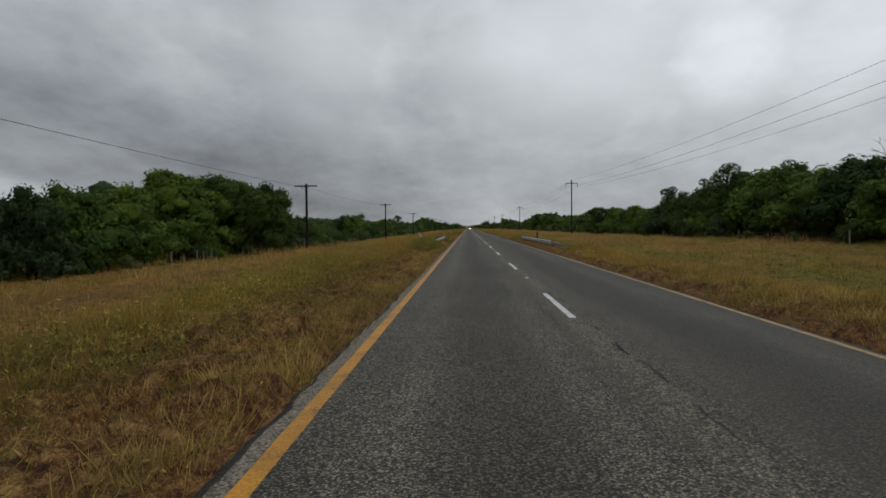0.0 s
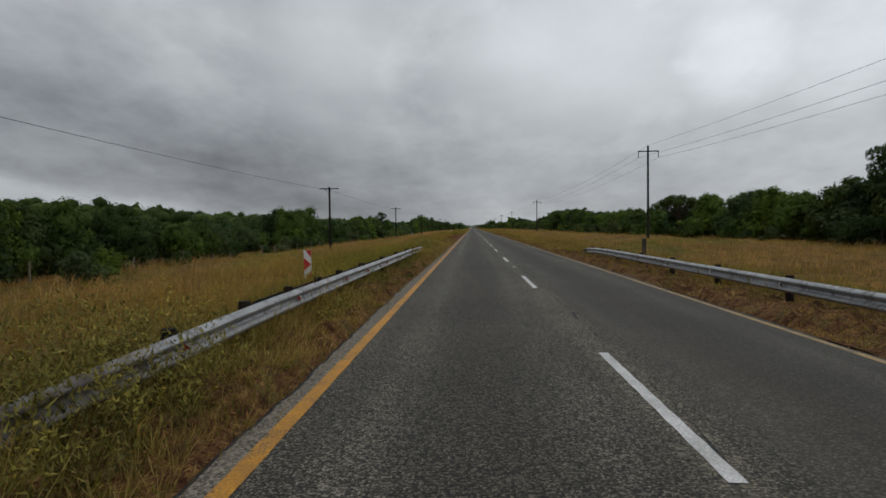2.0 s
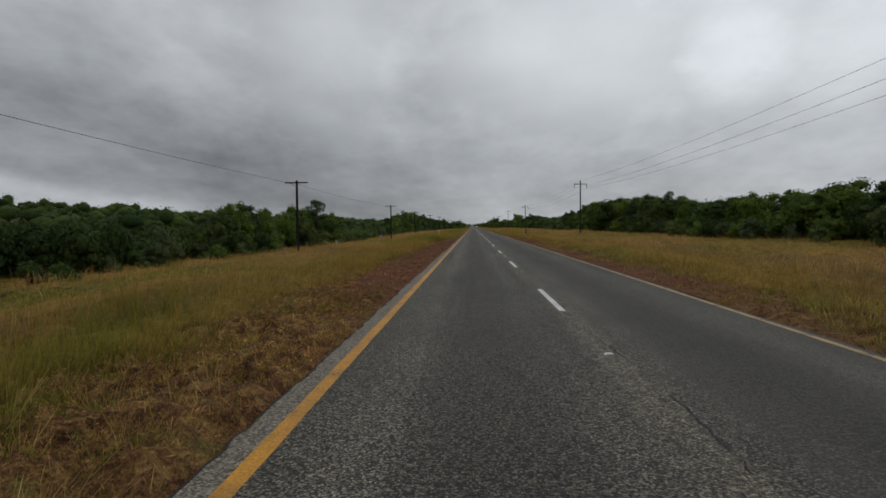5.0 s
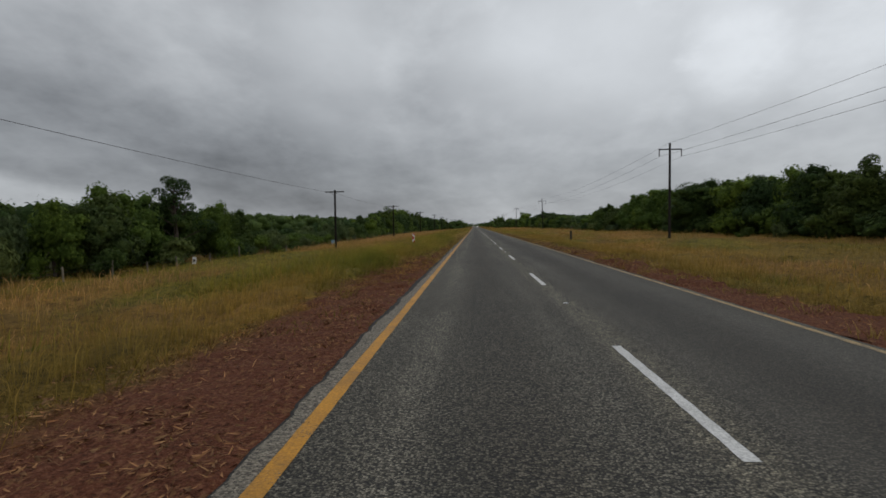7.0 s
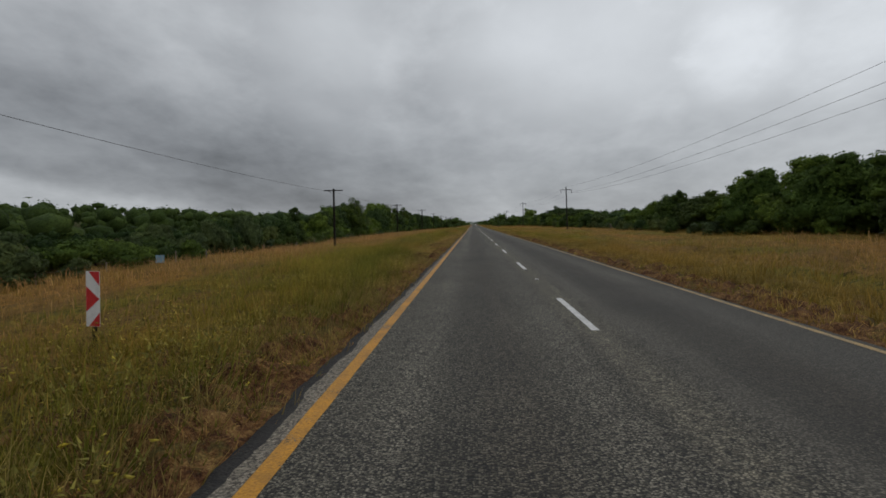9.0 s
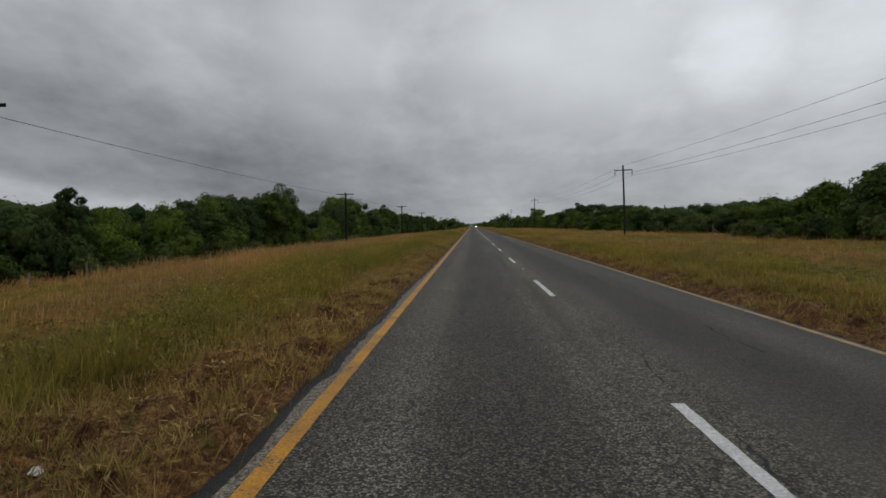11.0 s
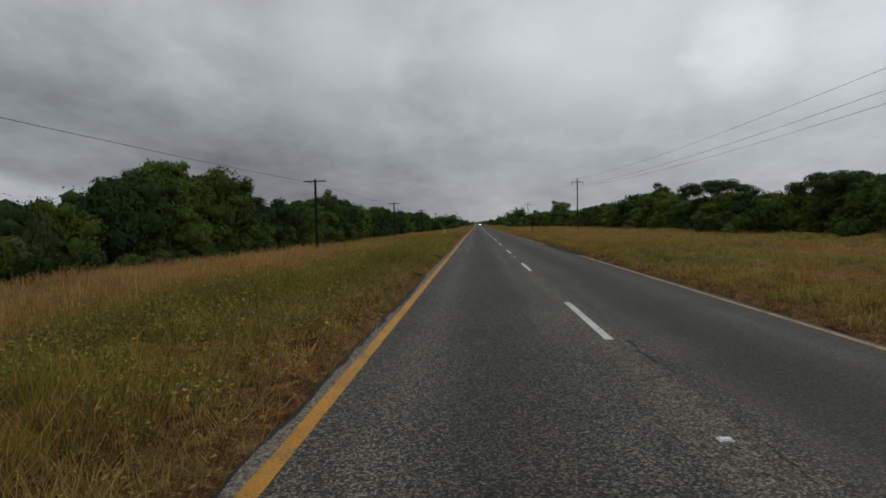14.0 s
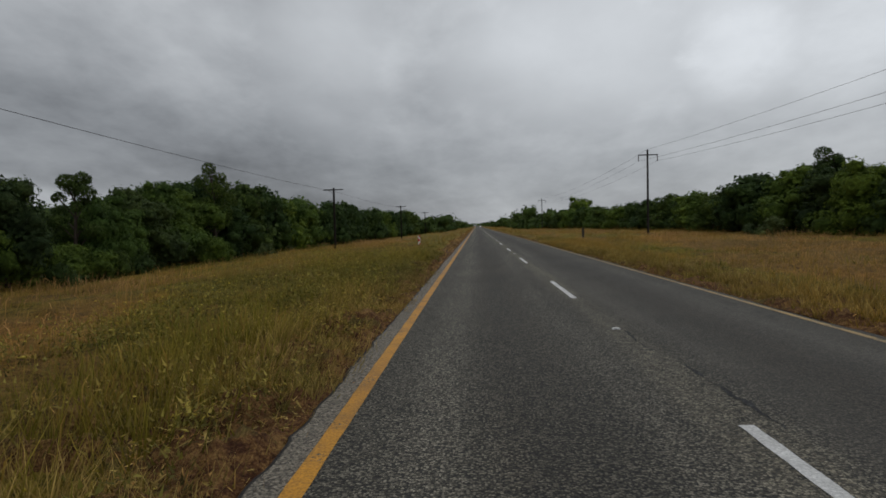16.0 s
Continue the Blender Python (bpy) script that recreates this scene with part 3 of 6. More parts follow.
dash = None
for k in range(-2, 76):
    if dash is None:
        bm = bmesh.new()
        ny = 26
        rows = []
        for j in range(ny + 1):
            y = 3.88 * j / ny
            w = 0.062 + 0.004 * math.sin(j * 1.7)
            rows.append((bm.verts.new((-w, y, 0.0045)), bm.verts.new((w, y, 0.0045))))
        for r0, r1 in zip(rows, rows[1:]):
            bm.faces.new((r0[0], r0[1], r1[1], r1[0]))
        dash = part("centre_line_dash", bm, white_paint)
        tagged(dash, "worn white dash painted on the road's centre", "road marking", "centre line dashes", "structure")
        dash.matrix_basis = pose(0, 12 * k, 0)
    else:
        copy_thing(dash, pose(0, 12 * k, 0))


def road_stud():
    ob = thing("road_stud", "small white reflective road stud on the centre line", "road stud", "road studs")
    bm = bmesh.new()
    box(bm, -0.055, 0.055, -0.05, 0.05, 0.0, 0.02, 0.006)
    for v in bm.verts:
        if v.co.z > 0.01:
            v.co.y *= 0.6
            v.co.x *= 0.86
    part("body", bm, sign_white, ob)
    bm = bmesh.new()
    box(bm, -0.04, 0.04, -0.047, -0.041, 0.004, 0.014)
    part("lens", bm, zinc, ob, "silver reflector face")
    return ob


stud = road_stud()
stud.matrix_basis = pose(0, -3.8, 0.001)
for k in range(1, 26):
    copy_thing(stud, pose(0, 24 * k - 3.8, 0.001))

# a tarred repair along the eastern edge
y = np.linspace(332.6, 347.2, 60)
bulge = np.sin(np.pi * (y - 332.6) / 14.6) ** 0.5
outer = 3.34 + 0.18 * bulge + (drift(y * 0, y, 0.8) - 0.5) * 0.16
inner = 3.16 - 0.12 * bulge + (drift(y * 0 + 7, y, 0.9) - 0.5) * 0.14
v = np.concatenate([np.stack([inner, y, np.full(60, 0.008)], -1), np.stack([outer, y, np.full(60, 0.008)], -1), np.stack([outer + 0.04, y, np.full(60, -0.16)], -1)])
q = np.array([(a * 60 + j, (a + 1) * 60 + j, (a + 1) * 60 + j + 1, a * 60 + j + 1) for a in (0, 1) for j in range(59)])
tagged(raw("asphalt_patch", v, q, patch_tar), "fresh black asphalt repair along the road edge", "asphalt patch", kind="structure")


# a dark sealed joint wandering along the eastern lane
def seam(y0, y1, x0, x1, width, seed):
    """An opened joint: a jagged, broken run of dark slivers."""
    y = np.arange(y0, y1, 0.035)
    x = np.interp(y, [y0, y1], [x0, x1]) + (drift(y * 0 + seed, y, 1.5) - 0.5) * 0.22 + (drift(y * 0 + seed + 7, y, 0.16) - 0.5) * 0.075
    w = width * 1.5 * smooth(0.38, 0.85, drift(y * 0 + seed + 3, y, 0.55)) * (0.25 + 1.3 * drift(y * 0 + seed + 5, y, 0.09))
    n = len(y)
    v = np.concatenate([np.stack([x - w, y, np.full(n, 0.003)], -1), np.stack([x + w, y, np.full(n, 0.003)], -1)])
    q = np.array([(j, n + j, n + j + 1, j + 1) for j in range(n - 1) if w[j] + w[j + 1] > 0.004])
    tagged(raw("road_crack", v, q, crack_tar), "dark open crack running along the asphalt", "road crack", kind="structure")


seam(246, 300, 1.75, 2.0, 0.026, 2.0)
# the centre joint has opened here and there all along
for k, (y0, y1, x0, x1, w) in enumerate(((-1, 11, 0.10, 0.22, 0.016), (9, 23, 0.20, 0.14, 0.024), (26, 37, 0.10, 0.2, 0.014), (47, 58, 0.12, 0.22, 0.016), (60, 73, 0.16, 0.2, 0.018), (78, 92, 0.1, 0.24, 0.02),
                                         (112, 124, 0.1, 0.2, 0.014), (142, 152, 0.08, 0.16, 0.016), (163, 172, 0.12, 0.24, 0.016), (174, 194, 0.12, 0.24, 0.026), (238, 248, 0.1, 0.2, 0.014), (272, 284, 0.1, 0.22, 0.02),
                                         (296, 312, 0.14, 0.24, 0.018), (326, 337, 0.1, 0.2, 0.016), (338, 354, 0.13, 0.28, 0.028), (354, 364, 0.1, 0.2, 0.016))):
    seam(y0, y1, x0, x1, w, 5.0 + 3 * k)


# ---- guardrails ----
def rail_path(side):
    """Flared, sunken ends and a straight middle, as (x, y, height of the beam's middle)."""
    if side < 0:
        return [(-5.7, 41.0, -0.06), (-5.1, 45.5, 0.17), (-4.74, 49.4, 0.39), (-4.66, 52.0, 0.46), (-4.65, 54.0, 0.47), (-4.65, 72.0, 0.46), (-4.68, 77.0, 0.42), (-4.78, 80.0, 0.33), (-4.96, 83.0, 0.17), (-5.05, 84.0, 0.08)]
    return [(5.55, 41.0, -0.14), (5.18, 44.0, 0.15), (4.95, 48.0, 0.31), (4.9, 52.0, 0.36), (4.9, 54.0, 0.36), (4.9, 72.0, 0.36), (5.0, 76.0, 0.32), (5.28, 80.0, 0.19), (5.75, 84.0, -0.03)]


def along_rail(path, y):
    ys_ = [p[1] for p in path]
    return float(np.interp(y, ys_, [p[0] for p in path])), float(np.interp(y, ys_, [p[2] for p in path]))


def beam(path, y0, y1, offset, facing):
    """A corrugated rail with two ridges."""
    shape = [(-0.155, 0.0), (-0.146, 0.016), (-0.118, 0.066), (-0.096, 0.083), (-0.074, 0.080), (-0.024, 0.014), (0.0, 0.004), (0.024, 0.014), (0.074, 0.080), (0.096, 0.083), (0.118, 0.066), (0.146, 0.016), (0.155, 0.0)]
    bm = bmesh.new()
    rings = []
    for y in np.linspace(y0, y1, max(2, round((y1 - y0) / 0.95) + 1)):
        x, z = along_rail(path, y)
        front = [bm.verts.new((x + offset + facing * d, y, z + h)) for h, d in shape]
        rear = [bm.verts.new((x + offset + facing * (d - 0.005), y, z + h)) for h, d in reversed(shape)]
        rings.append(front + rear)
    for r0, r1 in zip(rings, rings[1:]):
        for i in range(len(r0)):
            j = (i + 1) % len(r0)
            bm.faces.new((r0[i], r0[j], r1[j], r1[i]))
    bm.faces.new(rings[0])
    bm.faces.new(list(reversed(rings[-1])))
    bmesh.ops.recalc_face_normals(bm, faces=bm.faces)
    return bm


def guardrail(side, label):
    ob = thing("guardrail", label, "guardrail", "guardrails")
    path = rail_path(side)
    road = -side
    # lapped sections; the sunken ends are older and rusting
    joints = [41.0, 45.75, 49.55, 53.35, 57.15, 60.95, 64.75, 68.55, 72.35, 76.15, 79.95, 84.0]
    for k, (a, b) in enumerate(zip(joints, joints[1:])):
        old = k < 2 or k > 9
        part("beam_section", beam(path, a, b + 0.12, road * 0.004 * (k % 2), road), old_zinc if old else zinc, ob, "stained, rusting end section" if old else "")
    if side < 0:
        part("back_beam", beam([(a, b, c - 0.035) for a, b, c in path], 52.8, 76.0, side * 0.23, side), iron, ob, "dull rear beam behind the posts")
    west = (42.0, 46.0, 50.2, 52.1, 54.0, 55.9, 57.8, 60.6, 64.3, 68.0, 71.7, 75.3, 79.0, 82.6)
    for y in west if side < 0 else [42.4 + 3.65 * k for k in range(12)]:
        x, z = along_rail(path, y)
        base = float(ground_z(x + side * 0.13, y))
        bm = bmesh.new()
        tube(bm, [(x + side * 0.13, y, base - 0.3), (x + side * 0.13, y, z + 0.14), (x + side * 0.13, y, z + 0.20)], [0.085, 0.085, 0.078], 12)
        part("post", bm, post_wood, ob, "tarred round wooden post")
        if 48 < y < 79 and y not in (52.1, 55.9):
            bm = bmesh.new()
            box(bm, x + road * 0.020, x + road * 0.095, y - 0.004, y + 0.004, z - 0.05, z + 0.05)
            tag = part("reflector", bm, sign_white, ob, "white reflector tab with a red triangle")
            bm = bmesh.new()
            a, b = (x + road * 0.03, x + road * 0.088)
            front = [bm.verts.new((a, y - 0.006, z - 0.045)), bm.verts.new((a, y - 0.006, z + 0.045)), bm.verts.new((b, y - 0.006, z))]
            rear = [bm.verts.new(v.co + Vector((0, 0.003, 0))) for v in front]
            bm.faces.new(front)
            bm.faces.new(list(reversed(rear)))
            for i in range(3):
                bm.faces.new((front[i], rear[i], rear[(i + 1) % 3], front[(i + 1) % 3]))
            bmesh.ops.recalc_face_normals(bm, faces=bm.faces)
            part("triangle", bm, sign_red if side < 0 else sign_back, tag)
    return ob


guardrail(-1, "galvanised steel guardrail on tarred posts, half sunk in weeds")
guardrail(1, "galvanised steel guardrail on tarred wooden posts in dry grass")


# ---- hazard plates ----
def hazard_plate(x, y, z, faces_us, tall=0.78, wide=0.2, lean=0.0):
    label = "red and white chevron hazard plate on a short post" if faces_us else "hazard plate seen from its bare grey back"
    ob = thing("hazard_plate", label, "road sign", "hazard plates")
    ob.matrix_basis = pose(x, y, z, 0, lean, 0)
    base = float(ground_z(x, y)) - z
    bm = bmesh.new()
    box(bm, -wide / 2, wide / 2, 0.0, 0.004, 0.0, tall)
    part("plate", bm, sign_white if faces_us else sign_back, ob)
    bm = bmesh.new()
    box(bm, -0.03, 0.03, 0.006, 0.05, base - 0.4, tall * 0.95, 0.008)
    part("post", bm, post_wood, ob, "dark square post")
    if faces_us:
        # slanting red bands that meet as arrowheads, cut to the plate
        m = wide / 2 - 0.004
        def band(corners):
            bm = bmesh.new()
            front = [bm.verts.new((a, -0.003, b)) for a, b in corners]
            bm.faces.new(front)
            part("red_band", bm, sign_red, ob)
        band([(-m * 0.6, tall - 0.004), (m, tall * 0.74), (m, tall - 0.004)])
        band([(-m, tall * 0.27), (m, tall * 0.50), (-m, tall * 0.73)])
        band([(m, tall * 0.26), (-m * 0.6, 0.004), (m, 0.004)])
    return ob


hazard_plate(-6.72, 62.0, 0.12, True, 0.87, 0.235)
hazard_plate(6.45, 72.5, 0.25, False)
hazard_plate(-7.2, 203.0, 0.27, True, lean=1.5)
hazard_plate(7.2, 208.0, 0.25, False)
hazard_plate(-7.0, 397.5, 0.10, True, lean=-2)
hazard_plate(7.0, 398.0, 0.45, False)


# ---- pole lines ----
def telephone_pole(x, y, top, lean):
    ob = thing("telephone_pole", "dark creosoted telephone pole with one crossarm", "utility pole", "telephone poles")
    base = float(ground_z(x, y))
    ob.matrix_basis = pose(x, y, base, 0, lean, 0)
    h = top - base
    bm = bmesh.new()
    tube(bm, [(0, 0, -0.5), (0, 0, h * 0.5), (0, 0, h - 0.02), (0, 0, h)], [0.115, 0.105, 0.095, 0.085], 12)
    part("shaft", bm, pole_wood, ob)
    bm = bmesh.new()
    box(bm, -0.98, 0.98, -0.165, -0.095, h - 0.24, h - 0.14, 0.008)
    part("crossarm", bm, pole_wood, ob)
    bm = bmesh.new()
    tube(bm, [(-0.55, -0.12, h - 0.22), (-0.12, -0.12, h - 0.50)], [0.022, 0.022], 6)
    part("brace", bm, iron, ob, "slanting iron brace")
    bm = bmesh.new()
    tube(bm, [(0.13, -0.1, h - 0.34), (0.2, -0.1, h - 0.34), (0.2, -0.1, h - 0.26)], [0.018, 0.018, 0.018], 6)
    part("cable_hook", bm, iron, ob)
    return (x + 0.15, y - 0.1, top - 0.36)


def power_pole(x, y, top, lean):
    ob = thing("power_pole", "tall weathered wooden power pole with a T crossarm", "utility pole", "power poles")
    base = float(ground_z(x, y))
    ob.matrix_basis = pose(x, y, base, 0, lean, 0)
    h = top - base
    bm = bmesh.new()
    tube(bm, [(0, 0, -0.6), (0, 0, h * 0.5), (0, 0, h - 0.03), (0, 0, h)], [0.125, 0.11, 0.095, 0.085], 12)
    part("shaft", bm, grey_pole, ob)
    bm = bmesh.new()
    box(bm, -1.04, 1.04, -0.19, -0.10, h - 0.62, h - 0.51, 0.01)
    part("crossarm", bm, grey_pole, ob)
    bm = bmesh.new()
    tube(bm, [(0, 0, h - 0.02), (0, 0, h + 0.06)], [0.05, 0.035], 8)
    part("top_insulator", bm, porcelain, ob)
    for s in (-1, 1):
        bm = bmesh.new()
        pts, rad = [], []
        for k in range(9):
            pts.append((s * 1.0, -0.145, h - 0.62 - 0.075 * k))
            rad.append(0.03 if k % 2 else 0.058)
        tube(bm, pts, rad, 10)
        part("insulator", bm, porcelain, ob, "hanging disc insulator string")
    r = Matrix.Translation((x, y, base)) @ Euler((0, radians(lean), 0)).to_matrix().to_4x4()
    return [tuple(r @ Vector(p)) for p in ((0, 0, h + 0.05), (-1.0, -0.145, h - 1.22), (1.0, -0.145, h - 1.22))]


def span(name, a, b, sag, radius, mat, label, group):
    a, b = Vector(a), Vector(b)
    steps = 28
    pts = []
    for k in range(steps + 1):
        u = k / steps
        p = a.lerp(b, u)
        p.z -= sag * 4 * u * (1 - u)
        pts.append(p)
    bm = bmesh.new()
    tube(bm, pts, [radius] * len(pts), 5)
    tagged(part(name, bm, mat), label, "cable", group)


hooks = []
for y, top, x in ((-52, 5.5, -15.9), (-0.5, 5.5, -15.8), (51.5, 5.45, -15.65), (103.8, 5.9, -16.2), (157.5, 5.6, -16.4), (211, 5.45, -15.95), (255.0, 5.45, -16.1), (303.6, 5.5, -15.85), (353.6, 5.75, -15.55),
                  (404, 5.6, -15.9), (455, 5.6, -15.9), (506, 5.6, -15.9), (557, 5.6, -15.9), (608, 5.6, -15.9), (659, 5.6, -15.9), (710, 5.6, -15.9)):
    hooks.append(telephone_pole(x, y, top, 0.0))
for a, b in zip(hooks, hooks[1:]):
    span("telephone_cable", a, b, 0.22, 0.0105, cable, "black telephone cable slung between poles", "telephone cables")
tops = []
for y, top, x, lean in ((-98, 9.3, 16.2, 0), (3.3, 9.3, 16.25, 0), (105.35, 9.75, 16.3, -0.3), (207.3, 8.95, 16.1, 0.2), (309.3, 8.5, 16.3, -1.6), (412.3, 9.4, 16.55, 0), (514, 8.8, 16.4, 0), (616, 8.8, 16.4, -1), (718, 8.8, 16.4, 0), (820, 8.8, 16.4, 0)):
    tops.append(power_pole(x, y, top, lean))
for a, b in zip(tops, tops[1:]):
    for p, q in zip(a, b):
        span("power_line", p, q, 1.0, 0.0095, cable, "thin dark power line between tall poles", "power lines")


# ---- trees and bushes ----
def lobes_for(rs, wide, tall, low, count, masses=9):
    """A crown: rounded masses that fill a dome down to the ground, and tufts of foliage over them."""
    big = []
    for k in range(masses):
        a = 2.4 * k + rs.uniform(-0.5, 0.5)
        skirt = k % 2 == 1
        r = wide * (rs.uniform(0.26, 0.36) if skirt else rs.uniform(0.02, 0.26))
        size = wide * rs.uniform(0.15, 0.22)
        thick = min(size * rs.uniform(0.8, 1.05), tall * 0.3)
        roof = tall * (1 - 0.55 * (r / (wide * 0.5)) ** 2) * rs.uniform(0.84, 1.0)
        z = rs.uniform(low + thick * 0.6, max(roof * 0.55, low + thick * 0.7)) if skirt else roof - thick
        big.append((np.array([r * math.cos(a), r * math.sin(a), z]), np.array([size, size, thick])))
    big.append((np.array([0, 0, tall * 0.45]), np.array([wide * 0.27, wide * 0.27, tall * 0.40])))
    out = []
    for k in range(count):
        c, r = big[rs.randint(masses + 1)]
        d = rs.normal(size=3)
        d[2] += 0.25
        d /= np.linalg.norm(d)
        at = c + d * r * rs.uniform(0.80, 1.12)
        size = wide * rs.uniform(0.045, 0.115)
        at[2] = max(at[2], low + size * 0.6)
        out.append((at, np.array([size, size, size * rs.uniform(0.6, 0.9)])))
    return big, out


def leaves_on(rs, lobes, count, size, spread=0.16):
    """Small leaf sprays scattered over the lobes, sparser underneath."""
    area = np.array([r[0] * r[2] for _, r in lobes])
    pick = rs.choice(len(lobes), count, p=area / area.sum())
    c = np.array([l[0] for l in lobes])[pick]
    r = np.array([l[1] for l in lobes])[pick]
    d = rs.normal(size=(count, 3))
    d[:, 2] += 0.3
    d /= np.linalg.norm(d, axis=1, keepdims=True)
    at = c + d * (r * 0.95 + rs.normal(size=(count, 1)) * spread)
    t = np.cross(d, rs.normal(size=(count, 3)))
    t /= np.linalg.norm(t, axis=1, keepdims=True) + 1e-9
    nrm = d * 1.6 + np.array([0, 0, 0.35]) + rs.normal(size=(count, 3)) * 0.36
    b = np.cross(nrm, t)
    b /= np.linalg.norm(b, axis=1, keepdims=True) + 1e-9
    s = size * rs.uniform(0.6, 1.35, size=(count, 1))
    v = np.stack([at - t * s * 0.55 - b * s * 0.42, at - t * s * 0.35 + b * s * 0.5, at + t * s * 0.60 + d * s * 0.30], 1).reshape(-1, 3)
    return v, np.arange(count * 3).reshape(-1, 3)


def core_of(lobes, shrink=0.80, fine=2):
    """Dense inner foliage: lumpy closed masses a little inside the sprays."""
    bm = bmesh.new()
    for c, r in lobes:
        made = bmesh.ops.create_icosphere(bm, subdivisions=fine, radius=1.0)["verts"]
        for v in made:
            k = shrink * (1 + 0.20 * noise.noise(v.co * 1.9 + Vector(c)) + 0.14 * noise.noise(v.co * 4.3 + Vector(c)))
            v.co = Vector((c[0] + v.co.x * r[0] * k, c[1] + v.co.y * r[1] * k, c[2] + v.co.z * r[2] * k))
    v = np.array([tuple(a.co) for a in bm.verts])
    bm.verts.index_update()
    f = np.array([[a.index for a in face.verts] for face in bm.faces])
    bm.free()
    return v, f


def crown(rs, lobes, count, size, mat, parent, core=None, shrink=0.8, tall=None, fine=2):
    v, f = leaves_on(rs, lobes, count, size, size * 0.32)
    if core:
        cv, cf = core_of(core, shrink, fine)
        f = np.concatenate([f, cf + len(v)])
        v = np.concatenate([v, cv])
    if tall:
        v[:, 2] *= tall / np.percentile(v[:, 2], 99.5)
    return raw("crown", v, f, mat, parent)


def trunk(rs, lobes, height, radius, parent, mat, limbs=4):
    bm = bmesh.new()
    bend = rs.uniform(-0.25, 0.25, 2)
    fork = Vector((bend[0], bend[1], height * 0.38))
    tube(bm, [(0, 0, -0.25), (bend[0] * 0.4, bend[1] * 0.4, height * 0.18), tuple(fork)], [radius * 1.25, radius, radius * 0.8], 8)
    for c, r in lobes[:limbs]:
        end = Vector(c)
        mid = fork.lerp(end, 0.5) + Vector((0, 0, height * 0.05))
        tube(bm, [fork - Vector((0, 0, 0.08)), mid, end], [radius * 0.6, radius * 0.4, radius * 0.14], 5)
    return part("trunk", bm, mat, parent)


def broad_tree(seed, wide, tall, low, count, size, lobes_n, mat, name="tree", label="", group=""):
    rs = np.random.RandomState(seed)
    ob = thing(name, label, "tree" if name != "bush" else "bush", group)
    big, lobes = lobes_for(rs, wide, tall, low, lobes_n, 11 if tall > 3 else 5)
    trunk(rs, lobes, tall, 0.03 * tall, ob, bark)
    crown(rs, lobes + big, count, size, mat, ob, [(c, r * 0.90) for c, r in big] + lobes, 0.74, tall, 1)
    return ob


NEAR = [broad_tree(10 + k, 6.0, 5.0, 0.15, 5400, 0.195, 52, (bush_leaves, tree_leaves, bush_leaves, tree_leaves, bush_leaves, thorn_leaves)[k],
                   label="dense dark green bushveld tree in a thicket", group="roadside thicket trees") for k in range(6)]
TALL = [broad_tree(20 + k, 8.0, 7.0, 0.15, 10000, 0.205, 92, (tree_leaves, bush_leaves, tree_leaves)[k],
                   label="tall spreading bushveld tree with a billowing crown", group="roadside thicket trees") for k in range(3)]
AHEAD = [broad_tree(30 + k, 6.0, 5.0, 0.15, 1900, 0.29, 26, (bush_leaves, tree_leaves, tree_leaves)[k],
                    label="dark green bushveld tree far up the road", group="roadside thicket trees") for k in range(3)]
DOME = [broad_tree(40 + k, 4.8, 2.8, 0.30, 2600, 0.19, 34, (bush_leaves, grey_leaves, tree_leaves)[k], "bush",
                   "wide dome-shaped green bush below the verge", "dome bushes") for k in range(3)]
SHRUB = [broad_tree(50 + k, 2.6, 1.8, 0.1, 800, 0.14, 14, (bush_leaves, grey_leaves, tree_leaves, grey_leaves)[k], "bush",
                    "low rounded green bush at the edge of tall grass", "verge bushes") for k in range(4)]


def sparse_tree(seed, tall, label):
    """A slender tree with an open crown in which the limbs show."""
    rs = np.random.RandomState(seed)
    ob = thing("tree", label, "tree", "open-crowned trees")
    lobes = []
    for k in range(13):
        a, u = 2.4 * k, 0.42 + 0.55 * k / 13
        r = tall * 0.20 * (1.25 - u) * 1.6 * rs.uniform(0.4, 1.0)
        size = tall * rs.uniform(0.055, 0.10)
        lobes.append((np.array([r * math.cos(a), r * math.sin(a), tall * u]), np.array([size, size, size * 0.8])))
    bm = bmesh.new()
    tube(bm, [(0, 0, -0.3), (0.1, 0.05, tall * 0.35), (0.0, 0.1, tall * 0.7), (0.05, 0.1, tall * 0.95)], [tall * 0.022, tall * 0.017, tall * 0.010, tall * 0.003], 8)
    for c, r in lobes:
        base = Vector((0.05, 0.08, max(c[2] - tall * 0.16, tall * 0.2)))
        tube(bm, [base, base.lerp(Vector(c), 0.6) + Vector((0, 0, 0.05)), Vector(c)], [tall * 0.007, tall * 0.005, tall * 0.002], 5)
    part("trunk", bm, bark, ob)
    crown(rs, lobes, 4600, 0.13, tree_leaves, ob, tall=tall)
    return ob


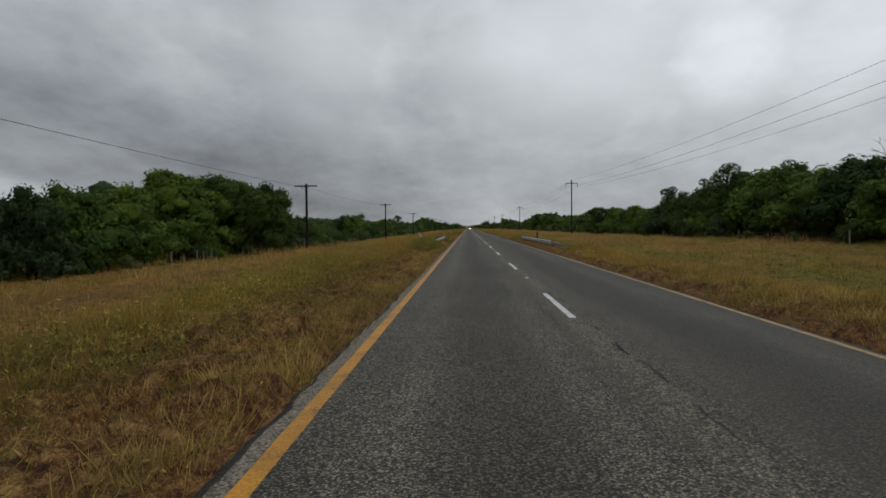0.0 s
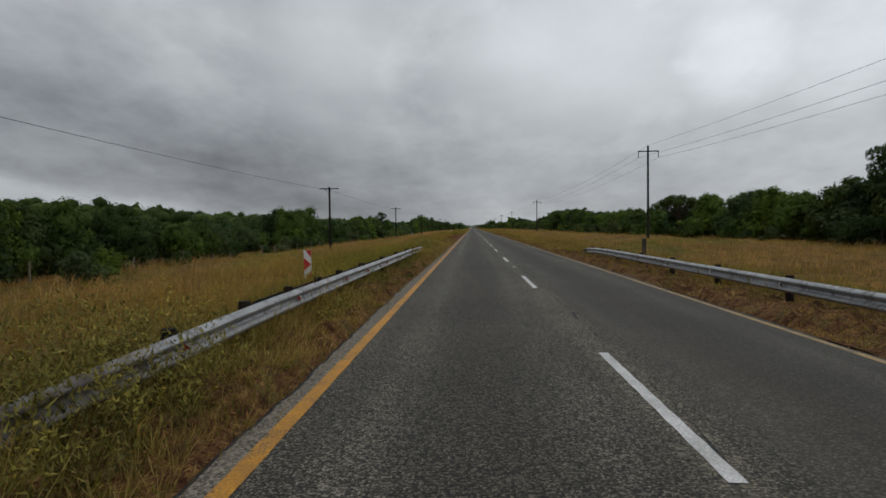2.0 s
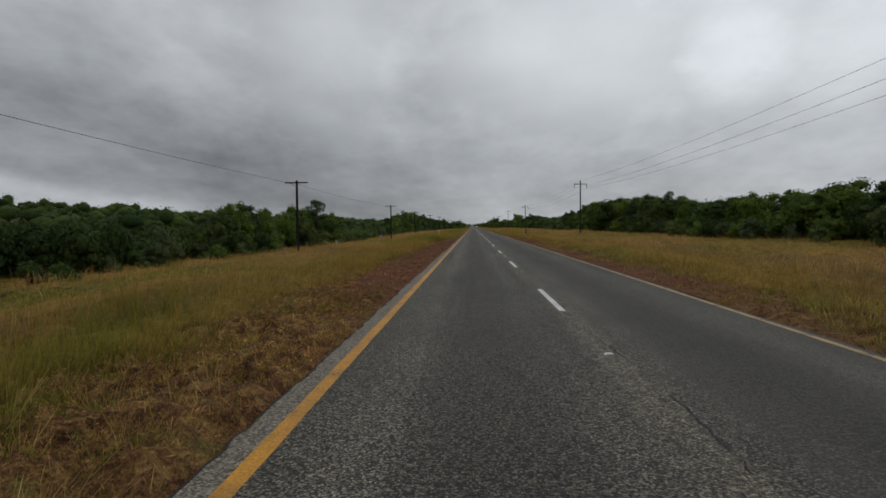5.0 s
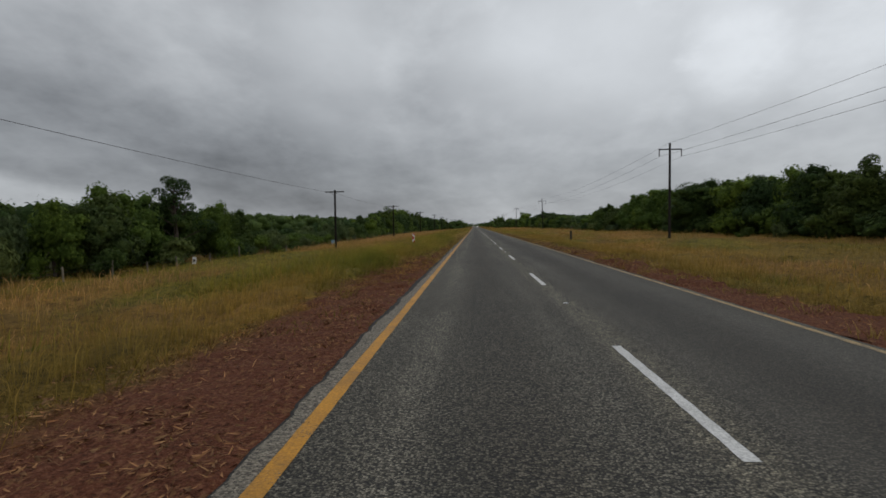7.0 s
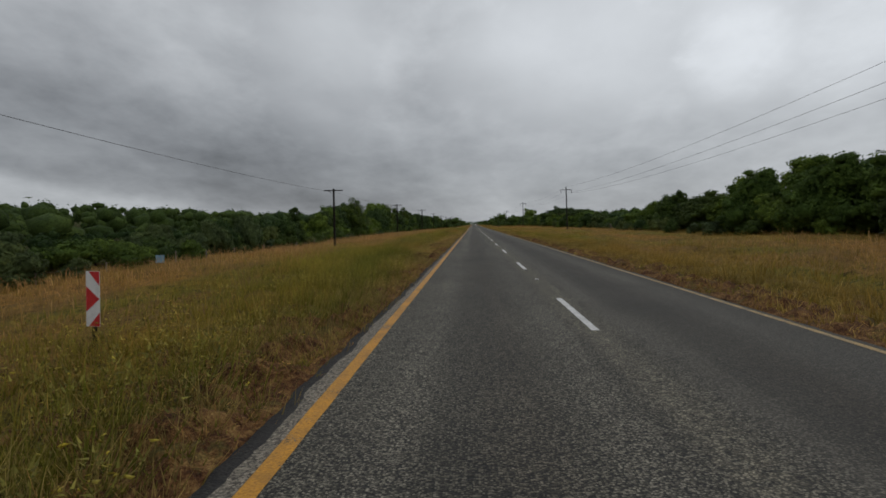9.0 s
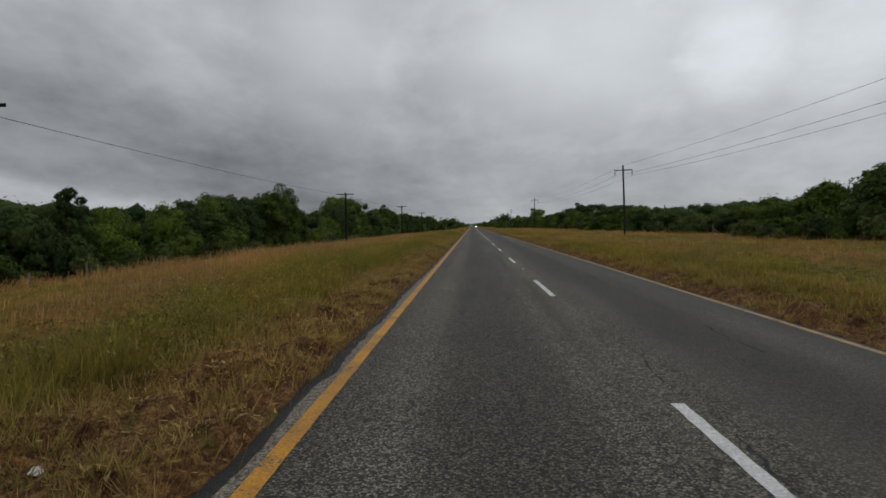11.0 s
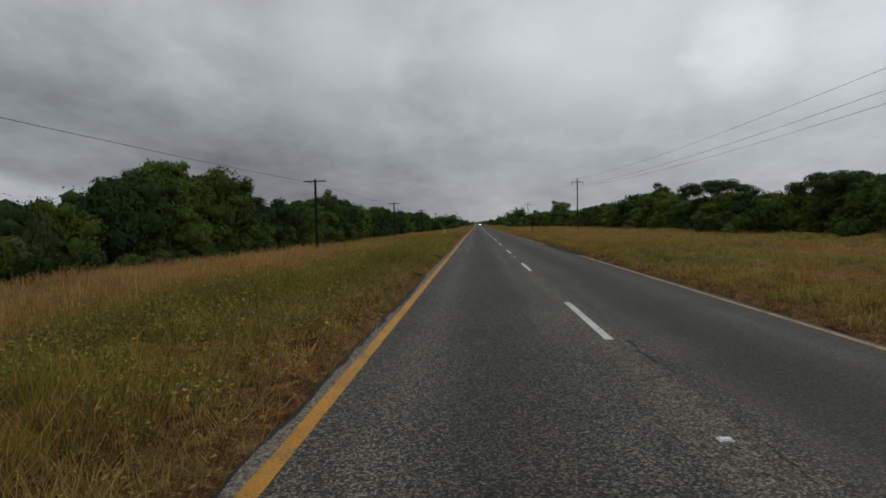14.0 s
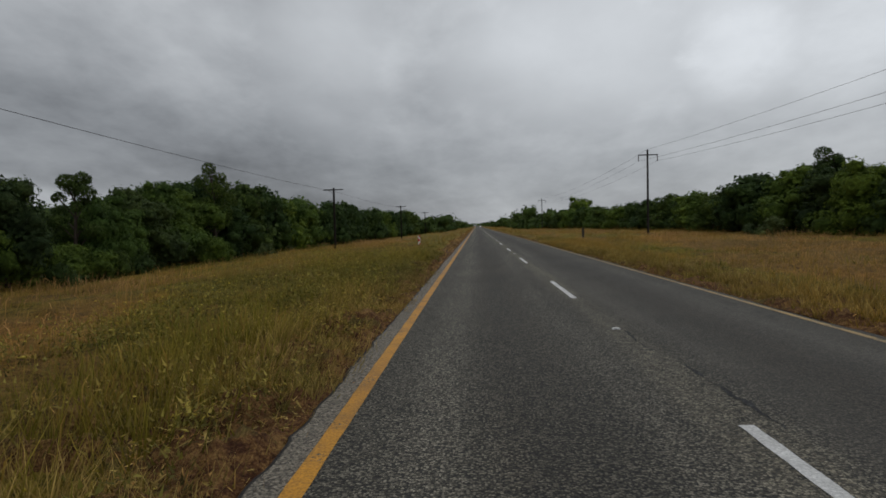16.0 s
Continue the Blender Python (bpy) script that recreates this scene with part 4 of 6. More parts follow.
def umbrella_tree(seed, wide, tall, label):
    """A flat-topped thorn tree: bare rising limbs under a shallow canopy with gaps."""
    rs = np.random.RandomState(seed)
    ob = thing("tree", label, "tree", "flat-topped thorn trees")
    lobes = []
    for k in range(20):
        a = 2.4 * k + rs.uniform(-0.3, 0.3)
        r = wide * 0.47 * math.sqrt((k + 0.3) / 20)
        size = wide * rs.uniform(0.085, 0.135)
        lobes.append((np.array([r * math.cos(a), r * math.sin(a), tall * (0.93 - 0.20 * (r / (wide * 0.5)) ** 2) - rs.uniform(0, 0.35)]), np.array([size, size, tall * 0.085])))
    bm = bmesh.new()
    tube(bm, [(0, 0, -0.3), (0.15, 0.05, tall * 0.22), (0.1, 0.15, tall * 0.42)], [tall * 0.045, tall * 0.034, tall * 0.028], 9)
    for c, r in lobes:
        f = Vector((0.1, 0.15, tall * 0.40))
        e = Vector(c)
        m = Vector((f.x + (e.x - f.x) * 0.5, f.y + (e.y - f.y) * 0.5, f.z + (e.z - f.z) * 0.68))
        tube(bm, [f, m, e], [tall * 0.014, tall * 0.009, tall * 0.003], 5)
    part("trunk", bm, bark, ob)
    crown(rs, lobes, 7000, 0.13, thorn_leaves, ob, lobes, 0.6, tall, 1)
    return ob


def bare_tree(seed, tall):
    rs = np.random.RandomState(seed)
    ob = thing("tree", "leafless grey dead tree standing above green bush", "tree")
    bm = bmesh.new()

    def grow(p, d, length, r, level):
        e = p + d * length
        m = p.lerp(e, 0.5) + Vector(rs.uniform(-0.06, 0.06, 3)) * length
        tube(bm, [p, m, e], [r, r * 0.8, r * 0.55], 5)
        if level:
            for _ in range(3):
                n = (d + Vector(rs.uniform(-0.75, 0.75, 3))).normalized()
                n.z = abs(n.z) * 0.8 + 0.1
                grow(p.lerp(e, rs.uniform(0.7, 1.0)), n.normalized(), length * rs.uniform(0.5, 0.72), r * 0.5, level - 1)

    grow(Vector((0, 0, -0.3)), Vector((0.05, 0, 1)), tall * 0.45, tall * 0.02, 4)
    part("trunk", bm, dead_wood, ob)
    return ob


def stand(ob, x, y, sx, sz, turn, fresh):
    """Puts the first of a kind in its place, and copies of it after that."""
    m = pose(x, y, float(ground_z(x, y)), 0, 0, turn) @ Matrix.Diagonal((sx, sx, sz, 1))
    if fresh:
        ob.matrix_basis = m
        return ob
    return copy_thing(ob, m @ Matrix.Diagonal((1 / ob.scale.x, 1 / ob.scale.y, 1 / ob.scale.z, 1)))


used = set()


def plant(stock, rs, x, y, wide, tall, unit_w, unit_h):
    k = rs.randint(len(stock))
    ob = stock[k]
    first = ob.name not in used
    used.add(ob.name)
    sz = tall / unit_h
    sx = wide / unit_w
    return stand(ob, x, y, sx, sz, rs.uniform(0, 360), first)


# height of the thicket's front along the road, west and east: metres along, metres high
WEST = [(-40, 3.8), (20, 3.5), (34, 3.5), (38, 4.4), (44, 5.8), (50, 7.0), (60, 7.2), (68, 6.4), (71, 4.0), (74, 3.2), (80, 3.3), (86, 2.5), (90, 1.8), (114, 1.9), (117, 3.5), (120, 4.2), (128, 4.3), (131, 3.8), (134, 1.8), (160, 1.8), (168, 3.9), (173, 3.9), (178, 2.4), (185, 3.2), (190, 4.5), (197, 4.4), (203, 3.8), (209, 3.1), (214, 2.2),
        (218, 1.4), (240, 1.4), (255, 2.6), (268, 2.4), (278, 2.6), (284, 3.6), (300, 5.0), (312, 5.4), (321, 5.0), (324, 1.6), (333, 2.0), (336.5, 2.8), (340, 4.7), (345, 5.7), (350, 6.7), (355, 7.5), (359, 6.9), (365, 6.1), (372, 5.2), (375, 5.0), (376.5, 2.0), (379.5, 2.0), (383, 4.2), (395, 5.3), (403, 6.5), (416, 6.0), (444, 5.8), (900, 6.6)]
EAST = [(-40, 5.8), (36, 5.6), (48, 6.2), (57, 5.9), (64, 5.9), (70, 7.0), (78, 6.6), (88, 5.8), (94, 3.8), (104, 4.8), (112, 3.8), (130, 3.9), (150, 4.5), (170, 4.3), (180, 4.2), (190, 5.3), (202, 5.8), (216, 6.0), (226, 6.6), (236, 6.2), (249, 6.5), (258, 6.4), (264, 4.8), (274, 4.8), (284, 5.2),
        (291, 3.8), (310, 2.4), (330, 3.6), (338, 4.3), (350, 4.2), (360, 4.2), (367, 4.2), (385, 4.2), (390, 4.9), (397, 6.6), (407, 6.7), (418, 4.7), (440, 5.2), (900, 6.0)]

# where the growth is stunted or stronger than that line
VIGOUR = {-1: [(38, 1.0), (43, 0.82), (48, 0.80), (52, 0.91), (62, 0.94), (70, 1.0)],
          1: [(50, 1.0), (57, 1.07), (64, 1.12), (72, 1.0), (86, 1.0), (91, 1.12), (97, 1.10), (102, 0.97), (107, 1.05), (111, 1.25), (115, 1.34), (120, 1.0)]}

behind = []


def thicket(side, profile, edge, seed):
    rs = np.random.RandomState(seed)
    py, ph = [p[0] for p in profile], [p[1] for p in profile]
    y = 20.0
    while y < 520:
        h = float(np.interp(y, py, ph))
        tall = h * rs.uniform(0.93, 1.10)
        wide = np.clip(tall * rs.uniform(1.15, 1.65), 2.8, 10.0)
        line = edge - 8.0 * float(smooth(430, 560, y))
        x = side * (line + wide * 0.40 + rs.uniform(-0.8, 1.8))
        base = float(ground_z(x, y))
        kin = TALL if tall - base > 6.3 and y < 405 else NEAR if y < 405 else AHEAD
        vigour = float(np.interp(y, [p[0] for p in VIGOUR[side]], [p[1] for p in VIGOUR[side]]))
        if h < 3.0:
            wide = rs.uniform(2.6, 5.6)
            plant(DOME, rs, x + side * rs.uniform(0, 3.0), y, wide, max(tall - base, 1.2) * rs.uniform(0.7, 1.15), 4.8, 2.8)
        else:
            plant(kin, rs, x, y, wide, tall * vigour - base, 8.0 if kin is TALL else 6.0, 7.0 if kin is TALL else 5.0)
        # low bush at its foot
        if rs.rand() < 0.64 and y < 410:
            w = rs.uniform(1.6, 3.4)
            plant(SHRUB, rs, side * (line + rs.uniform(-1.6, 0.6)), y + rs.uniform(-1.5, 1.5), w, w * rs.uniform(0.5, 0.8), 2.6, 1.8)
        # second and third rows
        for row in (1, 2):
            if rs.rand() < 0.9:
                tb = max(2.6, h * rs.uniform(0.72, 1.0)) if h > 3 else rs.uniform(1.3, 2.3)
                wb = tb * rs.uniform(1.0, 1.5)
                behind.append((side * (line + 3.0 + 5.5 * row + rs.uniform(-1.5, 1.5)), y + rs.uniform(-2, 2), wb, tb))
        y += wide * rs.uniform(0.46, 0.70) if y < 430 else wide * rs.uniform(0.8, 1.1)


plant(TALL, np.random.RandomState(8), -21.6, 56.5, 7.0, 6.1, 8.0, 7.0)
plant(TALL, np.random.RandomState(18), -23.6, 62.5, 8.0, 7.2, 8.0, 7.0)
plant(TALL, np.random.RandomState(28), -24.9, 374.4, 4.4, 5.5, 8.0, 7.0)
plant(SHRUB, np.random.RandomState(38), -17.6, 67.5, 2.6, 1.5, 2.6, 1.8)
plant(SHRUB, np.random.RandomState(48), -19.0, 71.0, 3.0, 1.6, 2.6, 1.8)
plant(TALL, np.random.RandomState(58), -25.6, 313.6, 5.4, 6.6, 8.0, 7.0)
thicket(-1, WEST, 23.5, 101)
thicket(1, EAST, 23.5, 202)


def single(ob, x, y, s, turn=0.0, spread=1.0):
    ob.matrix_basis = pose(x, y, float(ground_z(x, y)), 0, 0, turn) @ Matrix.Diagonal((s * spread, s * spread, s, 1))


single(sparse_tree(71, 8.4, "tall slender tree with an open leafy crown"), -25.2, 312.0, 1.0)
single(sparse_tree(72, 8.0, "slender tree with a tufted, open crown"), -25.9, 399.5, 1.12, 60)
single(sparse_tree(73, 5.2, "thin half-bare young tree above the bush"), -25.5, 272, 1.0, 120)
single(sparse_tree(74, 6.5, "leaning thin-leaved tree with a pale trunk"), -25.6, 380.6, 1.0, 200)
single(sparse_tree(70, 8.2, "tall open-crowned tree standing over the thicket"), -25.3, 196.8, 0.84, 30, 1.35)
single(sparse_tree(75, 8.2, "slender tree rising over the thicket"), 27.5, 56.5, 0.88, 20)
single(sparse_tree(80, 8.6, "round open-crowned tree with its limbs showing"), 26.0, 66.0, 0.92, 50, 1.4)
single(sparse_tree(81, 7.0, "ragged open-crowned tree over low bush"), 26.5, 86.0, 1.0, 110)
single(sparse_tree(76, 7.4, "thin tree with ragged crown over the thicket"), 27.0, 73, 1.0, 80)
single(sparse_tree(77, 7.4, "ragged open-crowned tree above the thicket"), 27.0, 197, 0.84, 140)
single(sparse_tree(78, 5.6, "open-crowned tree at the thicket's end"), 26.5, 277, 1.0, 10)
single(sparse_tree(79, 7.2, "open-crowned tree above the thicket"), 27.0, 397, 1.0, 320)
plant(NEAR, np.random.RandomState(80), 30.8, 539, 11.0, 9.6, 6.0, 5.0)
single(umbrella_tree(81, 6.2, 5.4, "flat-topped thorn tree with dark canopy"), 24.6, 120.4, 1.0)
single(umbrella_tree(82, 9.0, 6.0, "wide umbrella thorn with sky showing under its canopy"), 26.2, 374.5, 1.0, 40)
single(umbrella_tree(83, 8.0, 5.0, "flat-topped thorn tree in the bush line"), 27.0, 352, 1.0, 90)
single(bare_tree(91, 8.2), 26.5, 40.5, 1.0)
single(bare_tree(92, 7.4), 27.0, 79.0, 1.0, 70)

# far bush: clumped crowns that cover the rises and close the view
rs = np.random.RandomState(5)
vs, fs, total = [], [], 0


def far_clump(x, y, wide, tall, count, size, masses=4, core=False):
    global total
    z = float(ground_z(x, y))
    lobes = []
    for k in range(masses):
        r = wide * rs.uniform(0.16, 0.32)
        lobes.append((np.array([x + rs.uniform(-0.34, 0.34) * wide, y + rs.uniform(-0.34, 0.34) * wide, z + tall * (0.18 + 0.55 * k / max(masses - 1, 1)) * rs.uniform(0.85, 1.1)]), np.array([r, r, min(r, tall * 0.34) * rs.uniform(0.7, 1.0)])))
    v, f = leaves_on(rs, lobes, count, size, 0.10 * wide / 4)
    if core:
        cv, cf = core_of(lobes, 0.78, 1)
        f = np.concatenate([f, cf + len(v)])
        v = np.concatenate([v, cv])
    vs.append(v)
    fs.append(f + total)
    total += len(v)


for x, y, wide, tall in behind:
    far_clump(x, y, wide, tall - min(float(ground_z(x, y)), 0) * 0.8, 260, 0.26, 6, True)
back = raw("back_thicket", np.concatenate(vs), np.concatenate(fs), tree_leaves)
tagged(back, "dense dark green bush behind the front trees", "thicket", kind="stuff")
vs, fs, total = [], [], 0
for side in (-1, 1):
    for _ in range(900 if side < 0 else 640):
        y = rs.uniform(30, 560)
        x = 36 + 125 * rs.rand() ** 1.35
        tall = rs.uniform(2.6, 5.4)
        far_clump(side * x, y, tall * rs.uniform(1.2, 1.9), tall, 95, 0.36, 4, True)
    for _ in range(520):
        y = 520 + 1500 * rs.rand() ** 1.7
        x = 15.5 + 135 * rs.rand() ** 1.7
        tall = rs.uniform(3.4, 6.8)
        far_clump(side * x, y, tall * rs.uniform(1.3, 2.2), tall, 50, 0.9 + y / 1500, 3, y < 1100)
for _ in range(200):
    far_clump(rs.uniform(-420, 420), rs.uniform(2050, 2600), 22, rs.uniform(7, 12), 30, 3.0)
for side in (-1, 1):
    for _ in range(220):
        far_clump(side * (160 + 500 * rs.rand()), rs.uniform(60, 1900), rs.uniform(9, 16), rs.uniform(4, 7), 40, 1.7, 3, True)
wood = raw("far_woodland", np.concatenate(vs), np.concatenate(fs), tree_leaves)
tagged(wood, "dark green bushveld covering the low rises", "woodland", kind="stuff")


# ---- grass ----
def grass(name, label, mat, seed, count, per, region, tall, width, keep, splay=0.45, waist=0.5, spread=0.10, thin=False):
    """Tussocks of blades that fan out. keep(x, y) gives the chance that a tussock stands there, and its share of the height."""
    rs = np.random.RandomState(seed)
    x0, x1, y0, y1 = region
    x, y = rs.uniform(x0, x1, count), rs.uniform(y0, y1, count)
    chance, share = keep(x, y)
    ok = rs.rand(count) < chance
    x, y, share = x[ok], y[ok], np.broadcast_to(share, ok.shape)[ok]
    h = rs.uniform(tall[0], tall[1], len(x)) * share
    wind = rs.normal(size=(len(x), 2)) * 0.06 + np.array([0.05, 0.04])
    big = rs.uniform(0.6, 1.5, len(x))
    pick = np.repeat(np.arange(len(x)), rs.randint(max(per // 2, 1), per + per // 2 + 1, len(x)) )
    n = len(pick)
    off = rs.normal(size=(n, 2)) * (spread * big[pick])[:, None]
    px, py = x[pick] + off[:, 0], y[pick] + off[:, 1]
    root = np.stack([px, py, ground_z(px, py) + 0.95 * mat_height(px, py) * (np.abs(px) < 6.5) - 0.005], -1)
    bh = h[pick] * rs.uniform(0.5, 1.08, n)
    a = np.arctan2(off[:, 1], off[:, 0]) + rs.normal(size=n) * 0.7
    reach = bh * splay * rs.uniform(0.15, 1.0, n)
    out = np.stack([np.cos(a) * reach + wind[pick, 0] * bh, np.sin(a) * reach + wind[pick, 1] * bh, 0 * a], -1)
    b = rs.uniform(0, 2 * np.pi, n)
    side = np.stack([np.cos(b), np.sin(b), rs.uniform(-0.3, 0.3, n)], -1) * (width * rs.uniform(0.6, 1.4, n) * 0.5)[:, None]
    upv = np.stack([0 * bh, 0 * bh, bh], -1)
    mid = root + out * (waist * 0.55) + upv * waist
    tip = root + out + upv * (1.0 - 0.15 * splay)
    if thin:
        ob = raw(name, np.stack([root + side, tip, root - side], 1).reshape(-1, 3), np.arange(n * 3).reshape(-1, 3), mat)
        ob.data.attributes.new("along", "FLOAT", "POINT").data.foreach_set("value", np.tile(np.array([0.0, 1.0, 0.0], np.float32), n))
        return tagged(ob, label, "grass", kind="stuff")
    v = np.stack([root, mid + side, tip, mid - side], 1).reshape(-1, 3)
    i = np.arange(n)[:, None] * 4
    f = np.concatenate([i + [[0, 1, 3]], i + [[1, 2, 3]]])
    ob = raw(name, v, f, mat)
    grown = ob.data.attributes.new("along", "FLOAT", "POINT")
    grown.data.foreach_set("value", np.tile(np.array([0.0, waist, 1.0, waist], np.float32), n))
    return tagged(ob, label, "grass", kind="stuff")


def pull_in(y):
    return smooth(118, 130, y) * (1 - smooth(160, 176, y))


def mat_height(x, y):
    """How far the matted thatch stands above the soil."""
    far = np.abs(x)
    start = np.where(x < 0, 3.315 + ledge_at(y), 3.38)
    lumps = 0.24 * smooth(0.30, 0.78, drift(x + 3, y, 0.40)) * (0.35 + 1.0 * drift(x + 50, y, 1.6)) * (1 - 0.8 * pull_in(y))
    return lumps * smooth(start + 0.02, start + 0.22, far)


def thatch_bed(side, dx, dy, label):
    x = np.arange(3.40 if side > 0 else 3.42, 6.6, dx)
    y = np.arange(-6, 372, dy)
    gx, gy = np.meshgrid(x * side, y)
    rs = np.random.RandomState(60 + side)
    lift = mat_height(gx, gy)
    z = ground_z(gx, gy) + 0.012 + lift + (rs.rand(*gx.shape) - 0.5) * (0.012 + 0.35 * lift)
    z[np.abs(gx) < np.where(gx < 0, 3.30 + ledge_at(gy), 3.36)] -= 0.10
    z[:, -1] -= 0.25
    v = np.stack([gx + rs.normal(size=gx.shape) * dx * 0.2, gy + rs.normal(size=gx.shape) * dy * 0.2, z], -1)
    nx, ny = len(x), len(y)
    i = (np.arange(ny - 1)[:, None] * nx + np.arange(nx - 1)[None, :]).ravel()
    quad = np.stack([i, i + 1, i + nx + 1, i + nx] if side > 0 else [i, i + nx, i + nx + 1, i + 1], -1)
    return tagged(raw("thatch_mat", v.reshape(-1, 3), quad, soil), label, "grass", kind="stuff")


def litter_layer(name, label, mat, seed, count, region, size, keep):
    """Dead leaves and straw lying loosely on the soil."""
    rs = np.random.RandomState(seed)
    x0, x1, y0, y1 = region
    x, y = rs.uniform(x0, x1, count), rs.uniform(y0, y1, count)
    heap, lift = keep(x, y)
    ok = rs.rand(count) < heap
    x, y, lift = x[ok], y[ok], np.broadcast_to(lift, ok.shape)[ok]
    n = len(x)
    at = np.stack([x, y, ground_z(x, y) + mat_height(x, y) + 0.015 + 0.5 * lift * rs.rand(n) ** 1.5], -1)
    a = rs.uniform(0, 2 * np.pi, n)
    long = rs.uniform(size[0], size[1], n)[:, None]
    t = np.stack([np.cos(a), np.sin(a), rs.normal(size=n) * 0.35], -1)
    w = np.stack([-np.sin(a), np.cos(a), rs.normal(size=n) * 0.5], -1) * rs.uniform(0.08, 0.20, (n, 1))
    v = np.stack([at - t * long * 0.5 - w * long * 0.6, at - t * long * 0.4 + w * long, at + t * long * 0.6], 1).reshape(-1, 3)
    ob = raw(name, v, np.arange(n * 3).reshape(-1, 3), mat)
    grown = ob.data.attributes.new("along", "FLOAT", "POINT")
    grown.data.foreach_set("value", np.tile(np.array([0.2, 0.5, 1.0], np.float32), n))
    return tagged(ob, label, "grass", kind="stuff")


# where the tall growth begins, west and east: metres along, metres from the centre line
WALL_WEST = [(0, 6.5), (30, 6.3), (38, 5.4), (46, 4.7), (55, 4.6), (61, 4.9), (67, 4.9), (71, 4.55), (84, 4.45), (92, 5.0), (112, 5.2), (122, 6.2), (168, 6.0), (185, 5.0), (192, 4.6), (208, 4.5), (225, 5.2), (245, 5.6), (268, 5.4), (280, 4.8), (288, 4.5), (304, 4.8), (310, 5.1), (322, 5.0), (329, 4.3), (343, 4.1), (350, 4.7), (400, 5.0)]
WALL_EAST = [(0, 5.0), (36, 4.9), (44, 5.45), (76, 5.4), (84, 4.8), (94, 4.2), (115, 4.5), (125, 5.4), (160, 5.2), (175, 4.8), (200, 4.7), (235, 4.9), (250, 4.8), (258, 4.55), (280, 4.6), (298, 4.6), (312, 4.4), (324, 4.1), (400, 4.0)]


def wall(side, y):
    line = WALL_WEST if side < 0 else WALL_EAST
    return np.interp(y, [p[0] for p in line], [p[1] for p in line]) + 0.9 * (drift(y * 0 + side * 3, y, 2.2) - 0.5)


def band(x, y, seed):
    """Drifts drawn out along the road."""
    return drift(x * 3.5 + seed, y + seed * 3, 13.0)


def thatch(side):
    def keep(x, y):
        edge = (3.335 + ledge_at(y) if side < 0 else 3.42) + 0.10 * (drift(x * 0, y, 0.8) - 0.5) + pull_in(y) * (2.0 if side < 0 else 1.4)
        far = np.abs(x)
        clump = smooth(0.32, 0.6, drift(x + 7, y, 0.55))
        return smooth(edge - 0.05, edge + 0.15, far) * (0.25 + 0.75 * clump) * (1 - 0.6 * smooth(-0.2, 1.2, far - wall(side, y))), 0.02 + 0.10 * clump * smooth(3.7, 4.4, far)
    return keep


def scatter(x, y):
    """Loose litter over the bare earth of the pull-in, in wisps."""
    edge = np.where(x < 0, 3.34 + ledge_at(y), 3.42)
    return pull_in(y) * smooth(edge, edge + 0.12, np.abs(x)) * (0.15 + 0.85 * smooth(0.42, 0.62, drift(x, y * 0.5 + 40, 0.45))), 0.02


def tufts(side):
    """Dry tufts in small clumps, with bare places between."""
    loose = thatch(side)

    def keep(x, y):
        chance, _ = loose(x, y)
        clump = smooth(0.40, 0.62, drift(x + 83, y, 0.30))
        return chance * (0.04 + 0.96 * clump), 0.35 + 0.75 * clump * drift(x + 87, y, 1.1)
    return keep


def sprouts(side):
    def keep(x, y):
        edge = 3.325 + ledge_at(y) if side < 0 else 3.40
        far = np.abs(x)
        on = smooth(edge, edge + 0.08, far) * smooth(0.42, 0.60, drift(x + 19, y, 1.4) + 0.12 * smooth(4.2, 3.8, far) + 0.10 * smooth(40, 46, y) * (1 - smooth(92, 100, y))) * (1 - 0.95 * pull_in(y) * (far < 5.9))
        if side < 0:
            on = on * (1 - 0.9 * smooth(216, 228, y) * (1 - smooth(272, 286, y)))
        return on, (0.35 + 0.9 * drift(x + 29, y, 1.8)) * (0.5 + 0.5 * smooth(3.6, 4.4, far))
    return keep


def verdant(y, side=-1):
    """Stretches of the verge where the growth is still green."""
    if side > 0:
        return smooth(244, 252, y) * (1 - smooth(278, 290, y))
    return np.clip(smooth(184, 190, y) * (1 - smooth(204, 212, y)) + smooth(232, 240, y) * (1 - smooth(272, 284, y)) + smooth(304, 313, y), 0, 1)


